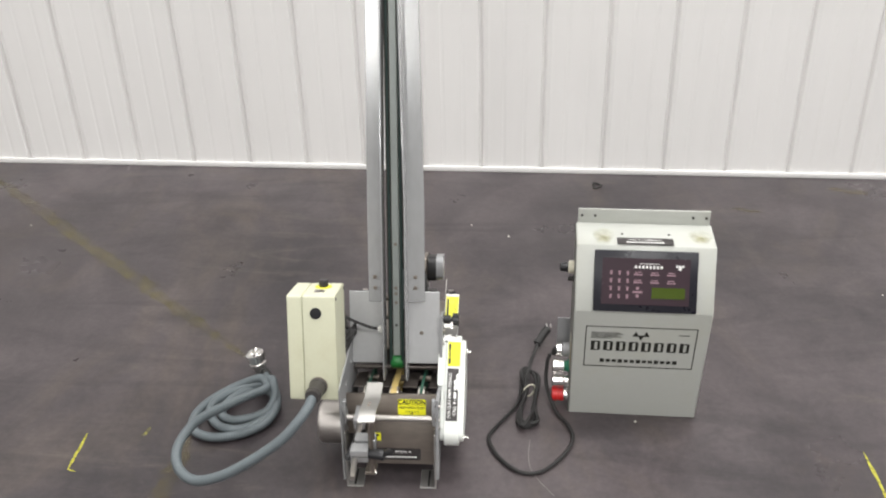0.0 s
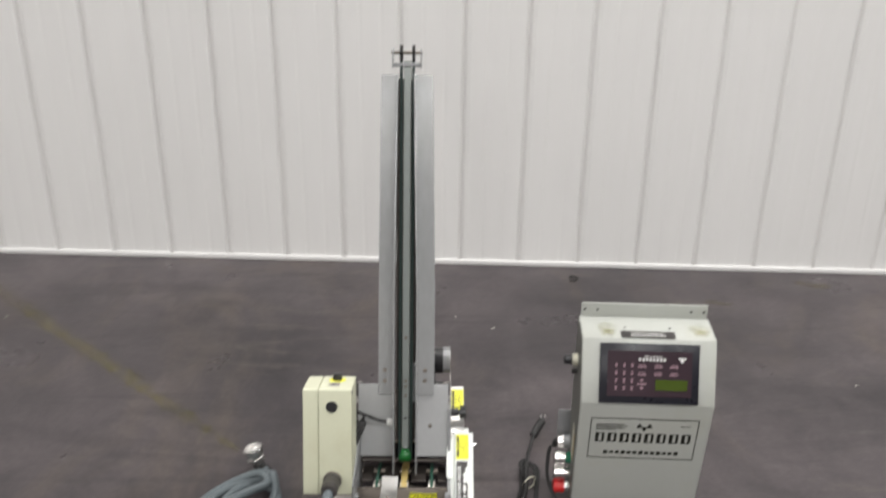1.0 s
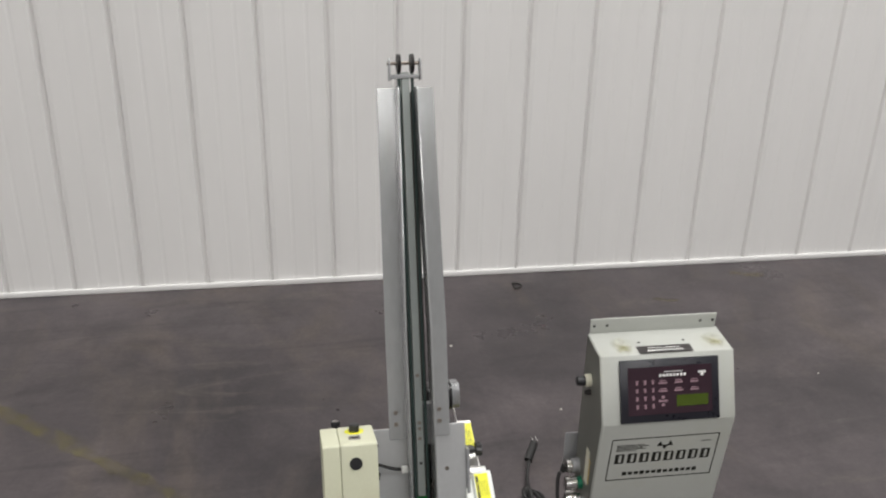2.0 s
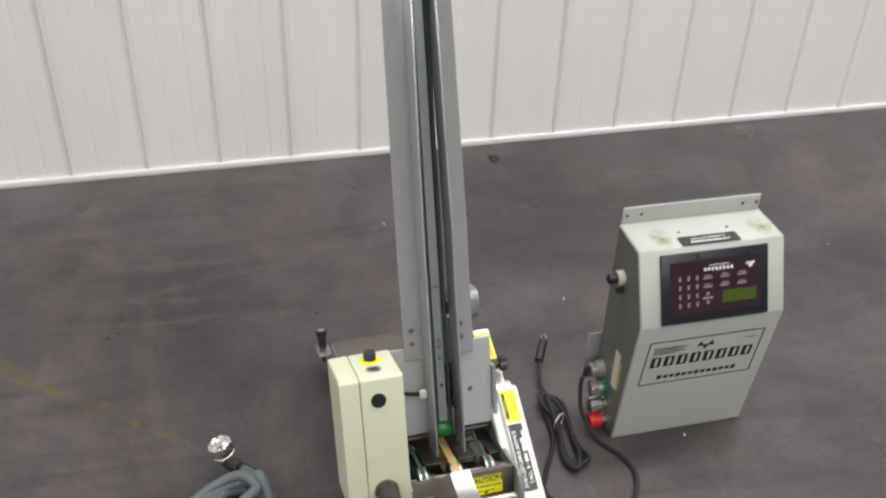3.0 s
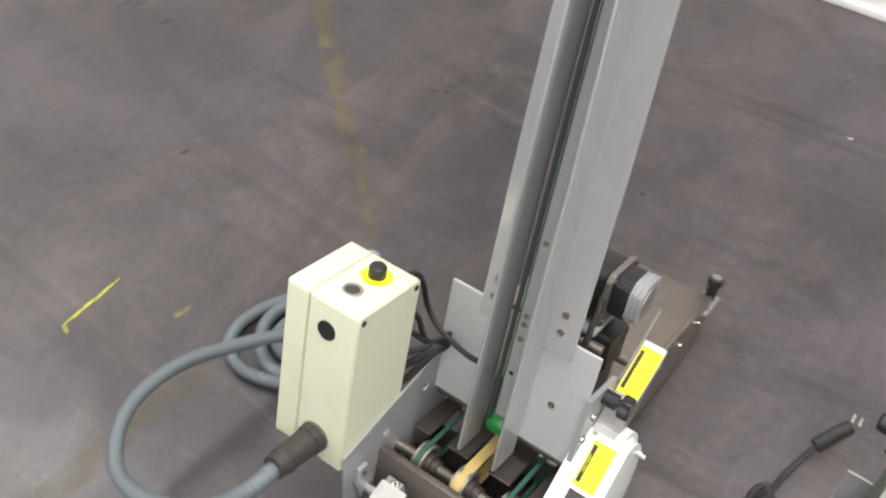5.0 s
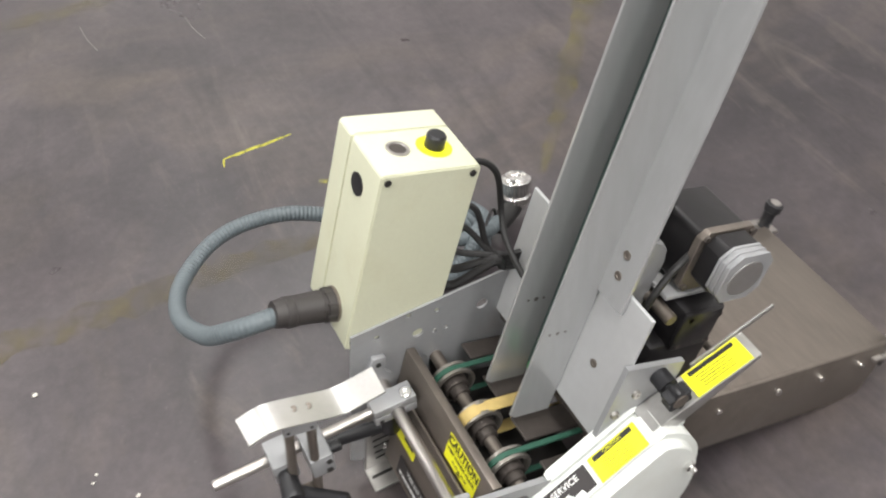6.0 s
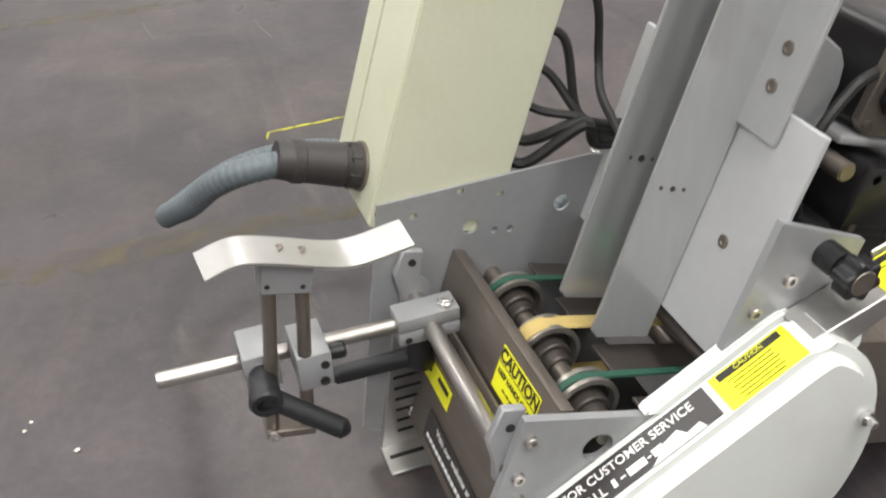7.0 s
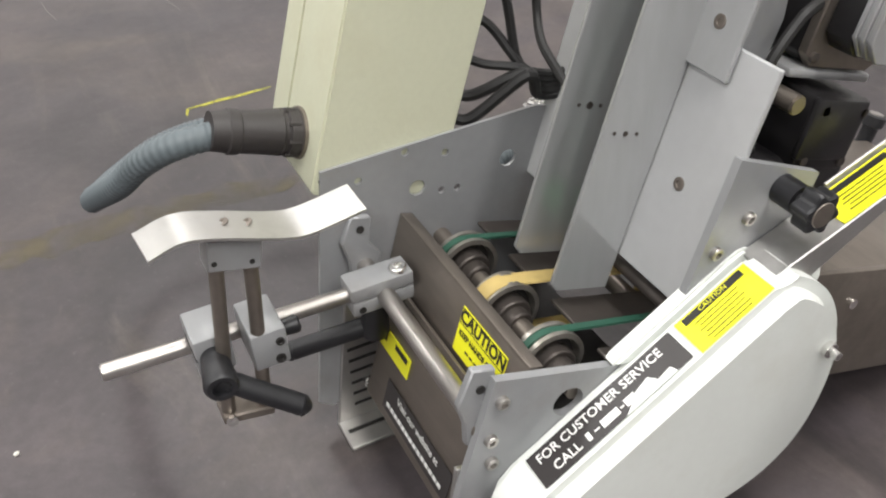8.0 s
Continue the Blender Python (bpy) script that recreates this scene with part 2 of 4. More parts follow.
    bp.inputs["Strength"].default_value, bp.inputs["Distance"].default_value = 0.12, 0.002
    nt.links.new(cloud(45, 5, 0.6), bp.inputs["Height"])
    nt.links.new(bp.outputs[0], bs.inputs["Normal"])
    return m


FLOOR_DARK, FLOOR_LIGHT, FLOOR_BROWN = (0.036, 0.0303, 0.034), (0.104, 0.087, 0.092), (0.120, 0.095, 0.079)
FLOOR = floor_mat()


def worn_paint(name, color, cover, most=0.5, scale=22.0):
    """Old floor paint that has rubbed away in patches."""
    m = node_mat(name, color, 0.6, 0, 0.2, 20, 120, 0.1)
    nt = m.node_tree
    n = nt.nodes.new("ShaderNodeTexNoise")
    n.inputs["Scale"].default_value, n.inputs["Detail"].default_value, n.inputs["Roughness"].default_value = scale, 8, 0.75
    co = nt.nodes.new("ShaderNodeTexCoord")
    nt.links.new(co.outputs["Object"], n.inputs["Vector"])
    r = nt.nodes.new("ShaderNodeValToRGB")
    r.color_ramp.elements[0].position, r.color_ramp.elements[1].position = cover, cover + 0.22
    r.color_ramp.elements[1].color = (most, most, most, 1)
    nt.links.new(n.outputs[0], r.inputs[0])
    nt.links.new(r.outputs[0], nt.nodes["Principled BSDF"].inputs["Alpha"])
    return m


PAINT_OLD = worn_paint("rubbed_yellow_paint", (0.17, 0.145, 0.05), 0.42)
STAIN = worn_paint("yellow_glue_stain", (0.34, 0.32, 0.13), 0.40, 0.5, 30)


def fade_out(m):
    """Let a stain thin out towards its rim."""
    nt = m.node_tree
    co, mp = nt.nodes.new("ShaderNodeTexCoord"), nt.nodes.new("ShaderNodeMapping")
    mp.inputs["Location"].default_value, mp.inputs["Scale"].default_value = (-1, -1, 0), (2, 2, 0)
    gr, mu = nt.nodes.new("ShaderNodeTexGradient"), nt.nodes.new("ShaderNodeMath")
    gr.gradient_type, mu.operation = "SPHERICAL", "MULTIPLY"
    nt.links.new(co.outputs["Generated"], mp.inputs["Vector"])
    nt.links.new(mp.outputs[0], gr.inputs[0])
    alpha = nt.nodes["Principled BSDF"].inputs["Alpha"]
    nt.links.new(alpha.links[0].from_socket, mu.inputs[0])
    nt.links.new(gr.outputs["Fac"], mu.inputs[1])
    nt.links.new(mu.outputs[0], alpha)


fade_out(STAIN)
PAINT_FAINT = worn_paint("faint_brown_paint", (0.14, 0.115, 0.055), 0.42, 0.62)
WALL = node_mat("white_wall_panel", (0.78, 0.77, 0.76), 0.45, 0, 0.03, 2, 25, 0.04, stretch=(1, 1, 0.15))
PLAIN = node_mat("ceiling_paint", (0.27, 0.27, 0.27), 0.7, 0, 0.04, 2, 30, 0.05)
ALU = node_mat("painted_grey_metal", (0.305, 0.309, 0.316), 0.4, 0.25, 0.07, 12, 120, 0.04, dirt=(0.24, 0.22, 0.20), dirt_amount=0.5, dirt_scale=14)
ALU_BARE = node_mat("bare_aluminium", (0.49, 0.482, 0.465), 0.38, 0.9, 0.1, 20, 200, 0.05, dirt=(0.35, 0.33, 0.30), dirt_amount=0.4, dirt_scale=25)
RAIL = node_mat("anodised_rail", (0.415, 0.42, 0.425), 0.19, 0.4, 0.08, 6, 90, 0.02, stretch=(1, 1, 0.2), rough_var=0.05, dirt=(0.30, 0.29, 0.28), dirt_amount=0.35, dirt_scale=7)
PANEL = node_mat("painted_panel_grey", (0.475, 0.48, 0.485), 0.37, 0.3, 0.06, 6, 90, 0.03)
CHANNEL = node_mat("grey_green_channel", (0.30, 0.325, 0.31), 0.35, 0.3, 0.08, 8, 90, 0.03, stretch=(1, 1, 0.2))
STEEL = node_mat("brushed_stainless", (0.50, 0.475, 0.45), 0.37, 1.0, 0.1, 30, 200, 0.05, stretch=(0.15, 1, 1))
# brown base colour holds the floor's reflection; dirt goes on top
STEEL_DULL = node_mat("dull_stainless", (0.23, 0.20, 0.174), 0.42, 0.8, 0.18, 14, 120, 0.06, dirt=(0.12, 0.10, 0.085), dirt_amount=0.6, dirt_scale=9, stretch=(0.3, 1, 1))
STEEL_DARK = node_mat("dark_bed_steel", (0.085, 0.073, 0.066), 0.42, 0.6, 0.2, 14, 120, 0.05)
PULLEY = node_mat("worn_pulley_steel", (0.38, 0.355, 0.32), 0.36, 0.85, 0.15, 25, 150, 0.05, dirt=(0.14, 0.12, 0.10), dirt_amount=0.6, dirt_scale=30)
CHROME = node_mat("bright_steel", (0.75, 0.74, 0.72), 0.2, 1.0, 0.05, 30, 100, 0.02)
BEIGE = node_mat("cream_powder_coat", (0.56, 0.565, 0.425), 0.48, 0, 0.04, 5, 220, 0.10, dirt=(0.45, 0.42, 0.28), dirt_amount=0.35, dirt_scale=9)
WHITE = node_mat("white_guard_plastic", (0.70, 0.72, 0.69), 0.4, 0, 0.03, 6, 150, 0.04, dirt=(0.55, 0.54, 0.48), dirt_amount=0.3, dirt_scale=14)
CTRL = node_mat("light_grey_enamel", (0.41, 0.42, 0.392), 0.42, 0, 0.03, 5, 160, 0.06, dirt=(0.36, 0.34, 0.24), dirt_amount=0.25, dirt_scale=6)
# darker copy of CTRL: the west side's shade put into the colour
CTRL_SHADED = node_mat("shaded_grey_enamel", (0.125, 0.125, 0.112), 0.45, 0, 0.05, 5, 160, 0.06, dirt=(0.13, 0.12, 0.10), dirt_amount=0.3, dirt_scale=6)
BLACK = node_mat("black_plastic", (0.012, 0.012, 0.014), 0.42, 0, 0.2, 20, 200, 0.06)
RUBBER = node_mat("black_rubber", (0.012, 0.0115, 0.0115), 0.6, 0, 0.2, 20, 200, 0.06)
CUFF = node_mat("dark_rubber_gland", (0.032, 0.028, 0.027), 0.5, 0, 0.15, 20, 150, 0.06)
HOSE = node_mat("grey_blue_hose", (0.100, 0.120, 0.130), 0.5, 0, 0.1, 14, 120, 0.05)
DARK = node_mat("dark_mechanism", (0.022, 0.02, 0.019), 0.5, 0.2, 0.25, 20, 120, 0.08)
MOTOR_BLACK = node_mat("motor_black", (0.013, 0.012, 0.013), 0.4, 0.2, 0.2, 20, 120, 0.06)
GREEN = node_mat("green_belt", (0.02, 0.075, 0.05), 0.5, 0, 0.12, 20, 120, 0.04)
BELT_DARK = node_mat("dark_green_belt", (0.025, 0.045, 0.04), 0.5, 0, 0.12, 20, 120, 0.04)
GREEN_ROLL = node_mat("green_roller", (0.01, 0.16, 0.03), 0.35, 0, 0.12, 20, 120, 0.03)
TAN = node_mat("tan_belt", (0.47, 0.35, 0.13), 0.55, 0, 0.12, 30, 150, 0.05)
YELLOW = node_mat("yellow_sticker", (0.80, 0.78, 0.02), 0.4, 0, 0.04, 20, 120, 0.02)
INK = node_mat("black_ink", (0.015, 0.015, 0.012), 0.45, 0, 0.05, 20, 120, 0)
LABEL_BLACK = node_mat("black_label", (0.03, 0.026, 0.026), 0.35, 0, 0.1, 20, 120, 0.02)
LABEL_WHITE = node_mat("white_ink", (0.75, 0.75, 0.73), 0.5, 0, 0.05, 20, 120, 0)
KEYPAD = node_mat("purple_black_membrane", (0.026, 0.011, 0.018), 0.32, 0, 0.15, 12, 120, 0.02)
KEYFRAME = node_mat("black_bezel", (0.014, 0.014, 0.02), 0.3, 0, 0.1, 20, 120, 0.03)
LCD = node_mat("green_display", (0.055, 0.080, 0.013), 0.15, 0, 0.06, 20, 120, 0)
PINK = node_mat("pink_key_legend", (0.27, 0.17, 0.20), 0.5, 0, 0.1, 20, 120, 0)
RED = node_mat("red_cap", (0.55, 0.02, 0.02), 0.4, 0, 0.1, 20, 120, 0.03)
GREEN_CAP = node_mat("green_cap", (0.01, 0.17, 0.09), 0.4, 0, 0.1, 20, 120, 0.03)
CREAM = node_mat("cream_cap", (0.6, 0.58, 0.47), 0.5, 0, 0.05, 20, 120, 0.03)
PAINT_CRUMB = worn_paint("crumbled_yellow_paint", (0.34, 0.32, 0.05), 0.44, 0.8, 90)
PAINT_LINE = worn_paint("yellow_floor_paint", (0.40, 0.38, 0.04), 0.30, 0.9, 60)
SCRATCH = node_mat("pale_scratch", (0.20, 0.19, 0.18), 0.8, 0, 0.2, 40, 200, 0.1)
CHIP = node_mat("pale_grit", (0.6, 0.58, 0.52), 0.8, 0, 0.2, 40, 200, 0.1)

# ---- the hall ----
fl = part("floor", block(-9, 9, HALL_BACK, 1.9, -0.1, 0, 0), FLOOR, smooth=False)
tagged(fl, "worn dark grey concrete floor with brown stains", "floor", kind="structure")
RIB = 0.2103
WALL_AT = pose(0.1173, 1.568, 0, 0, 0, -1.9)


def wall_panels():
    """One long profiled sheet: a flat pan and a shallow rib at every seam."""
    bm = bmesh.new()
    row = []
    for k in range(-38, 38):
        x = k * RIB
        row += [(x - 0.012, 0.0), (x - 0.008, 0.0115), (x - 0.001, 0.015), (x + 0.006, 0.0045), (x + 0.02, 0.0)]
        for j in (1, 2):
            u = x + 0.004 + RIB * j / 3
            row += [(u - 0.006, 0.0), (u - 0.002, 0.0009), (u + 0.003, 0.0009), (u + 0.009, 0.0)]
    low = [bm.verts.new((x, y, 0.0)) for x, y in row]
    high = [bm.verts.new((x, y, CEILING)) for x, y in row]
    for k in range(len(row) - 1):
        bm.faces.new((low[k], low[k + 1], high[k + 1], high[k]))
    back_low = [bm.verts.new((row[k][0], 0.12, 0.0)) for k in (0, -1)]
    back_high = [bm.verts.new((row[k][0], 0.12, CEILING)) for k in (0, -1)]
    bm.faces.new((back_low[0], back_low[1], back_high[1], back_high[0]))
    bm.transform(WALL_AT)
    return bm


wn = part("wall_north", wall_panels(), WALL, smooth=False)
tagged(wn, "white ribbed sheet metal wall panels", "wall", kind="structure")
bb = block(-8.1, 8.1, -0.008, -0.0005, 0.0, 0.019, 0.002)
tagged(part("baseboard", bb, WALL, frame_of=WALL_AT), "white metal base trim along the wall", "trim", kind="structure")
# unseen walls, added: white west one brightens the floor's sheen, grey ones cut fill
for nm, dims in (("wall_south", (-9, 9, HALL_BACK - 0.15, HALL_BACK, 0, CEILING)), ("wall_west_reflector", (-5.65, -5.5, HALL_BACK, 1.95, 0, CEILING)), ("wall_east", (8.0, 8.15, HALL_BACK, 1.95, 0, CEILING))):
    tagged(part(nm, block(*dims, 0), WALL if nm == "wall_west_reflector" else PLAIN, smooth=False), "unseen hall wall, added to shape the bounce light", "wall", kind="structure")
# unseen ceiling closes the hall, kept grey to hold down bounce
tagged(part("ceiling", block(-9, 9, HALL_BACK, 2.1, CEILING, CEILING + 0.1, 0), PLAIN, smooth=False), "unseen hall ceiling, grey to cut the bounce light", "ceiling", kind="structure")

for x, y, wide, deep, watts in LAMPS:
    la = bpy.data.lights.new("unseen_hall_lamp", "AREA")
    la.shape, la.size, la.size_y, la.energy, la.color = "RECTANGLE", wide, deep, watts, (1.0, 0.985, 0.96)
    ob = new("unseen_hall_lamp", la)
    ob.matrix_basis = Matrix.Translation((x, y, CEILING - 0.1))
# ---- the feeder ----
feeder = thing("friction_feeder", (-0.03, 0.17, 0), "grey metal friction feeder with tall inclined magazine standing on floor", "machine")


def hp(name, bm, material, parent=None, label="", smooth=True):
    return part(name, bm, material, parent or feeder, label, smooth, HEAD)


hp("side_plate", slab([(-0.165, 0.0), (-0.003, 0.055), (0.06, 0.06), (0.06, -0.09), (-0.05, -0.16), (-0.115, -0.215), (-0.1285, -0.21), (-0.1545, -0.06)], -0.1277, -0.125, holes=[(-0.135, -0.007, 0.003), (-0.103, 0.016, 0.003), (-0.07, 0.016, 0.003), (-0.086, -0.013, 0.0065), (-0.065, -0.015, 0.003), (-0.052, -0.013, 0.003), (-0.014, 0.012, 0.007)]), ALU)
right_plate = hp("side_plate", slab([(-0.125, -0.033), (-0.001, -0.034), (-0.001, 0.108), (0.07, 0.1), (0.07, -0.09), (-0.05, -0.16), (-0.105, -0.215), (-0.118, -0.21), (-0.125, -0.12)], 0.064, 0.070, holes=[(-0.064, -0.058, 0.011)]), ALU)
for a, b in ((-0.116, -0.049), (-0.115, -0.079), (-0.109, -0.098), (0.024, 0.07), (0.009, 0.046)):
    hp("screw", cap_screw((0.070, a, b), (1, 0, 0), 0.0045, 0.0035), STEEL, right_plate)

# magazine
for x0, x1, xf, tab in ((-0.087, -0.052, -0.052, -1), (-0.004, 0.033, -0.004, 1)):
    face = slab([(x0, 0.139), (x1, 0.139), (x1, 0.817), (x0, 0.817)], 0.003, 0.007, "y")
    flange = slab([(-0.042, -0.021), (-0.036, -0.027), (0.007, -0.027), (0.007, 0.817), (-0.036, 0.817), (-0.042, 0.811)], xf - 0.0016, xf + 0.0016)
    rail_bm = join(face, flange)
    bmesh.ops.bisect_plane(rail_bm, geom=rail_bm.verts[:] + rail_bm.edges[:] + rail_bm.faces[:], plane_co=(0, 0, 0.36), plane_no=(0, 0, 1))
    for v in rail_bm.verts:     # the two rails draw together a little towards the top
        v.co.x += max(0.0, v.co.z - 0.36) * (0.011 if tab < 0 else -0.019)
    rail = hp("magazine_rail", rail_bm, RAIL)
    xs = -0.073 if tab < 0 else 0.013
    for b in (0.1695, 0.193):
        hp("screw", cap_screw((xs, 0.003, b), (0, -1, 0), 0.0045, 0.0008), STEEL_DULL, rail)
hp("magazine_panel", slab([(-0.130, 0.0), (-0.0505, 0.0), (-0.0505, 0.16), (-0.130, 0.16)], 0.0075, 0.0115, "y"), PANEL)
panel_r = hp("magazine_panel", slab([(-0.0055, 0.0), (0.064, 0.0), (0.064, 0.16), (-0.0055, 0.16)], 0.0075, 0.0115, "y"), PANEL)
hp("screw", cap_screw((0.025, 0.0075, 0.069), (0, -1, 0), 0.0045, 0.0008), STEEL_DULL, panel_r)
channel = hp("belt_channel", slab([(-0.0355, 0.02), (-0.0205, 0.02), (-0.0205, 0.845), (-0.0355, 0.845)], -0.001, 0.030, "y"), CHANNEL)
# dark steel here stands in for the shade inside the belt gap
hp("shaded_channel_back", slab([(-0.050, 0.03), (-0.0057, 0.03), (-0.0057, 0.81), (-0.050, 0.81)], 0.0305, 0.0335, "y"), STEEL_DARK)
for b in (0.138, 0.158, 0.17, 0.265):
    hp("screw", cap_screw((-0.028, -0.001, b), (0, -1, 0), 0.0036, 0.0008), STEEL_DULL, channel)
for x in (-0.0405, -0.0155):
    loop = [Vector((x, -0.0025, 0.0 + k * 0.86 / 40)) for k in range(41)] + [Vector((x, 0.009, 0.86 - k * 0.86 / 40)) for k in range(41)]
    hp("drive_belt", tube(loop[:41], 0.003, 8), BELT_DARK, label="dark green round drive belt")
    hp("top_pulley", turned((x - 0.003, -0.004, 0.861), (1, 0, 0), [(0, 0.017), (0.0018, 0.0168), (0.0026, 0.013), (0.0034, 0.013), (0.0042, 0.0168), (0.006, 0.017)], 24), DARK)
hp("top_axle", rod((-0.062, -0.004, 0.861), (0.0025, -0.004, 0.861), 0.0032, 12), STEEL_DULL)
hp("axle_yoke", block(-0.056, -0.002, -0.006, 0.008, 0.833, 0.841, 0.001), ALU)
for x in (-0.0578, -0.0002):
    hp("axle_bracket", slab([(-0.012, 0.830), (0.008, 0.830), (0.008, 0.862), (0.002, 0.870), (-0.008, 0.870), (-0.012, 0.862)], x - 0.0015, x + 0.0015), ALU)
hp("bottom_roller", turned((-0.043, 0.006, 0.004), (1, 0, 0), [(0, 0.010), (0.006, 0.014), (0.024, 0.014), (0.030, 0.010)], 24), GREEN_ROLL, label="bright green rubber roller")

hp("channel_hole", turned((-0.028, -0.0011, 0.088), (0, -1, 0), [(0, 0.003), (0.0003, 0.003)], 14), DARK, channel, smooth=False)

# feed rollers
hp("roller_shaft", rod((-0.125, -0.055, -0.055), (0.064, -0.055, -0.055), 0.007, 18), STEEL_DULL)
for x in (-0.085, -0.028, 0.030):
    wide = 0.009 if x == -0.028 else 0.007
    hp("feed_pulley", turned((x - wide, -0.055, -0.055), (1, 0, 0), [(0, 0.024), (wide * 0.5, 0.024), (wide * 0.7, 0.019), (wide * 1.3, 0.019), (wide * 1.5, 0.024), (wide * 2, 0.024), (wide * 2 + 0.0005, 0.0205), (wide * 2 - 0.006, 0.019)], 28), PULLEY)

    hp("pulley_hub", turned((x + wide - 0.0056, -0.055, -0.055), (1, 0, 0), [(0, 0.0185), (0.0004, 0.0185)], 24), DARK)
    hp("hub_collar", turned((x + wide - 0.0050, -0.055, -0.055), (1, 0, 0), [(0, 0.0145), (0.010, 0.0145), (0.011, 0.0135), (0.011, 0.0105), (0.019, 0.0105), (0.020, 0.0095)], 22), STEEL_DARK)


def belt_round(x, a0, b0, r0, a1, b1, r1, half, thick):
    """A flat or round belt round two pulleys."""
    path = []
    for k in range(13):
        t = math.pi / 2 + k * math.pi / 12
        path.append((a0 + r0 * math.cos(t), b0 + r0 * math.sin(t)))
    for k in range(13):
        t = -math.pi / 2 + k * math.pi / 12
        path.append((a1 + r1 * math.cos(t), b1 + r1 * math.sin(t)))
    bm = bmesh.new()
    n = len(path)
    ca, cb = (a0 + a1) / 2, (b0 + b1) / 2
    rings = []
    for k, (a, b) in enumerate(path):
        d = Vector((a - ca, b - cb)).normalized() * thick
        rings.append([bm.verts.new(p) for p in ((x - half, a, b), (x + half, a, b), (x + half * 0.9, a + d.x, b + d.y), (x - half * 0.9, a + d.x, b + d.y))])
    for k in range(n):
        p, q = rings[k], rings[(k + 1) % n]
        for j in range(4):
            i = (j + 1) % 4
            bm.faces.new((p[j], p[i], q[i], q[j]))
    return bm


hp("feed_belt", belt_round(-0.028, -0.055, -0.055, 0.0225, 0.05, -0.05, 0.02, 0.007, 0.003), TAN, label="tan flat rubber feed belt")
for x in (-0.085, 0.030):
    hp("feed_belt", belt_round(x, -0.055, -0.055, 0.0215, 0.05, -0.05, 0.02, 0.003, 0.004), GREEN, label="dark green round feed belt")
hp("rear_shaft", rod((-0.125, 0.05, -0.05), (0.064, 0.05, -0.05), 0.007, 18), STEEL_DULL)
for x0, x1 in ((-0.121, -0.098), (-0.073, -0.042), (-0.014, 0.017), (0.043, 0.062)):
    hp("bed_plate", slab([(x0, -0.028), (x1, -0.028), (x1, 0.062), (x0, 0.062)], -0.044, -0.041, "z"), STEEL_DARK)
hp("bed_floor", block(-0.124, 0.063, -0.07, 0.05, -0.10, -0.096, 0.001), DARK)
hp("cross_shaft", rod((-0.124, 0.022, -0.014), (0.063, 0.022, -0.014), 0.005, 16), STEEL_DARK)

# front bar and lower plate
front_bar = hp("front_bar", join(block(-0.124, 0.062, -0.096, -0.093, -0.12, -0.034, 0.0008), block(-0.124, 0.062, -0.096, -0.086, -0.036, -0.033, 0.0008)), STEEL_DULL)
low_plate = hp("lower_plate", block(-0.104, 0.062, -0.101, -0.098, -0.184, -0.0785, 0.0008), STEEL_DULL)
CAU = facing((0.013, -0.0963, -0.0575), (1, 0, 0), (0, 0, 1))
st = hp("caution_sticker", sheet(0.058, 0.034, CAU @ pose(0, -0.0015, 0)), YELLOW, front_bar, "yellow caution sticker with black print")
hp("heading", join(sheet(0.056, 0.0005, CAU @ pose(0, 0.0145, 0), 0.0003, 0.0006), sheet(0.056, 0.0005, CAU @ pose(0, 0.0035, 0), 0.0003, 0.0006), sheet(0.0005, 0.0115, CAU @ pose(-0.0278, 0.009, 0), 0.0003, 0.0006), sheet(0.0005, 0.0115, CAU @ pose(0.0278, 0.009, 0), 0.0003, 0.0006), lettering("CAUTION", 0.0128, CAU @ pose(0, 0.009, 0.0007), bold=0.03)), INK, st, "black CAUTION heading", smooth=False)
hp("print", lettering("KEEP HANDS CLEAR", 0.0058, CAU @ pose(0, -0.003, 0.0007), bold=0.025), INK, st, "black KEEP HANDS CLEAR line", smooth=False)
hp("print_bar", bars([(-0.012 + 0.006 * k, -0.0115, 0.0042, 0.0016) for k in range(5)] + [(0.0, -0.0155, 0.006, 0.0030)], CAU, 0.0006), INK, st, smooth=False)
LOW = facing((-0.022, -0.1013, -0.162), (1, 0, 0), (0, 0, 1))
lb = hp("web_label", sheet(0.106, 0.026, LOW, bevel=0.0), LABEL_BLACK, low_plate, "black label with white print")
hp("print", lettering("Visit our website at", 0.0085, LOW @ pose(0, 0.006, 0.0007)), LABEL_WHITE, lb, smooth=False)
hp("print_bar", bars([(-0.044 + 0.0066 * k, -0.006, 0.0050, 0.0034) for k in range(14)], LOW), LABEL_WHITE, lb, smooth=False)
st = hp("yellow_label", sheet(0.050, 0.017, facing((-0.077, -0.1013, -0.124), (1, 0, 0), (0, 0, 1))), YELLOW, low_plate)
hp("print_bar", bars([(0.012, 0.004, 0.02, 0.004), (-0.018, 0.003, 0.012, 0.008)], facing((-0.078, -0.1013, -0.124), (1, 0, 0), (0, 0, 1))), INK, st, smooth=False)
for x in (0.0575, -0.125):
    top = -0.029 if x > 0 else -0.033
    rb = hp("rod_bracket", slab([(-0.138, top), (-0.122, top), (-0.119, -0.055), (-0.107, -0.064), (-0.107, -0.086), (-0.126, -0.088), (-0.131, -0.072), (-0.1405, -0.056)], x, x + 0.0062, bevel=0.001), ALU)
    hp("screw", turned((x + 0.0062, -0.129, -0.043), (1, 0, 0), [(0, 0.003), (0.001, 0.003)], 12), DARK, rb)
fr = hp("front_rod", rod((-0.121, -0.1181, -0.0751), (0.061, -0.1181, -0.0751), 0.0068, 22, bevel=0.001), STEEL)
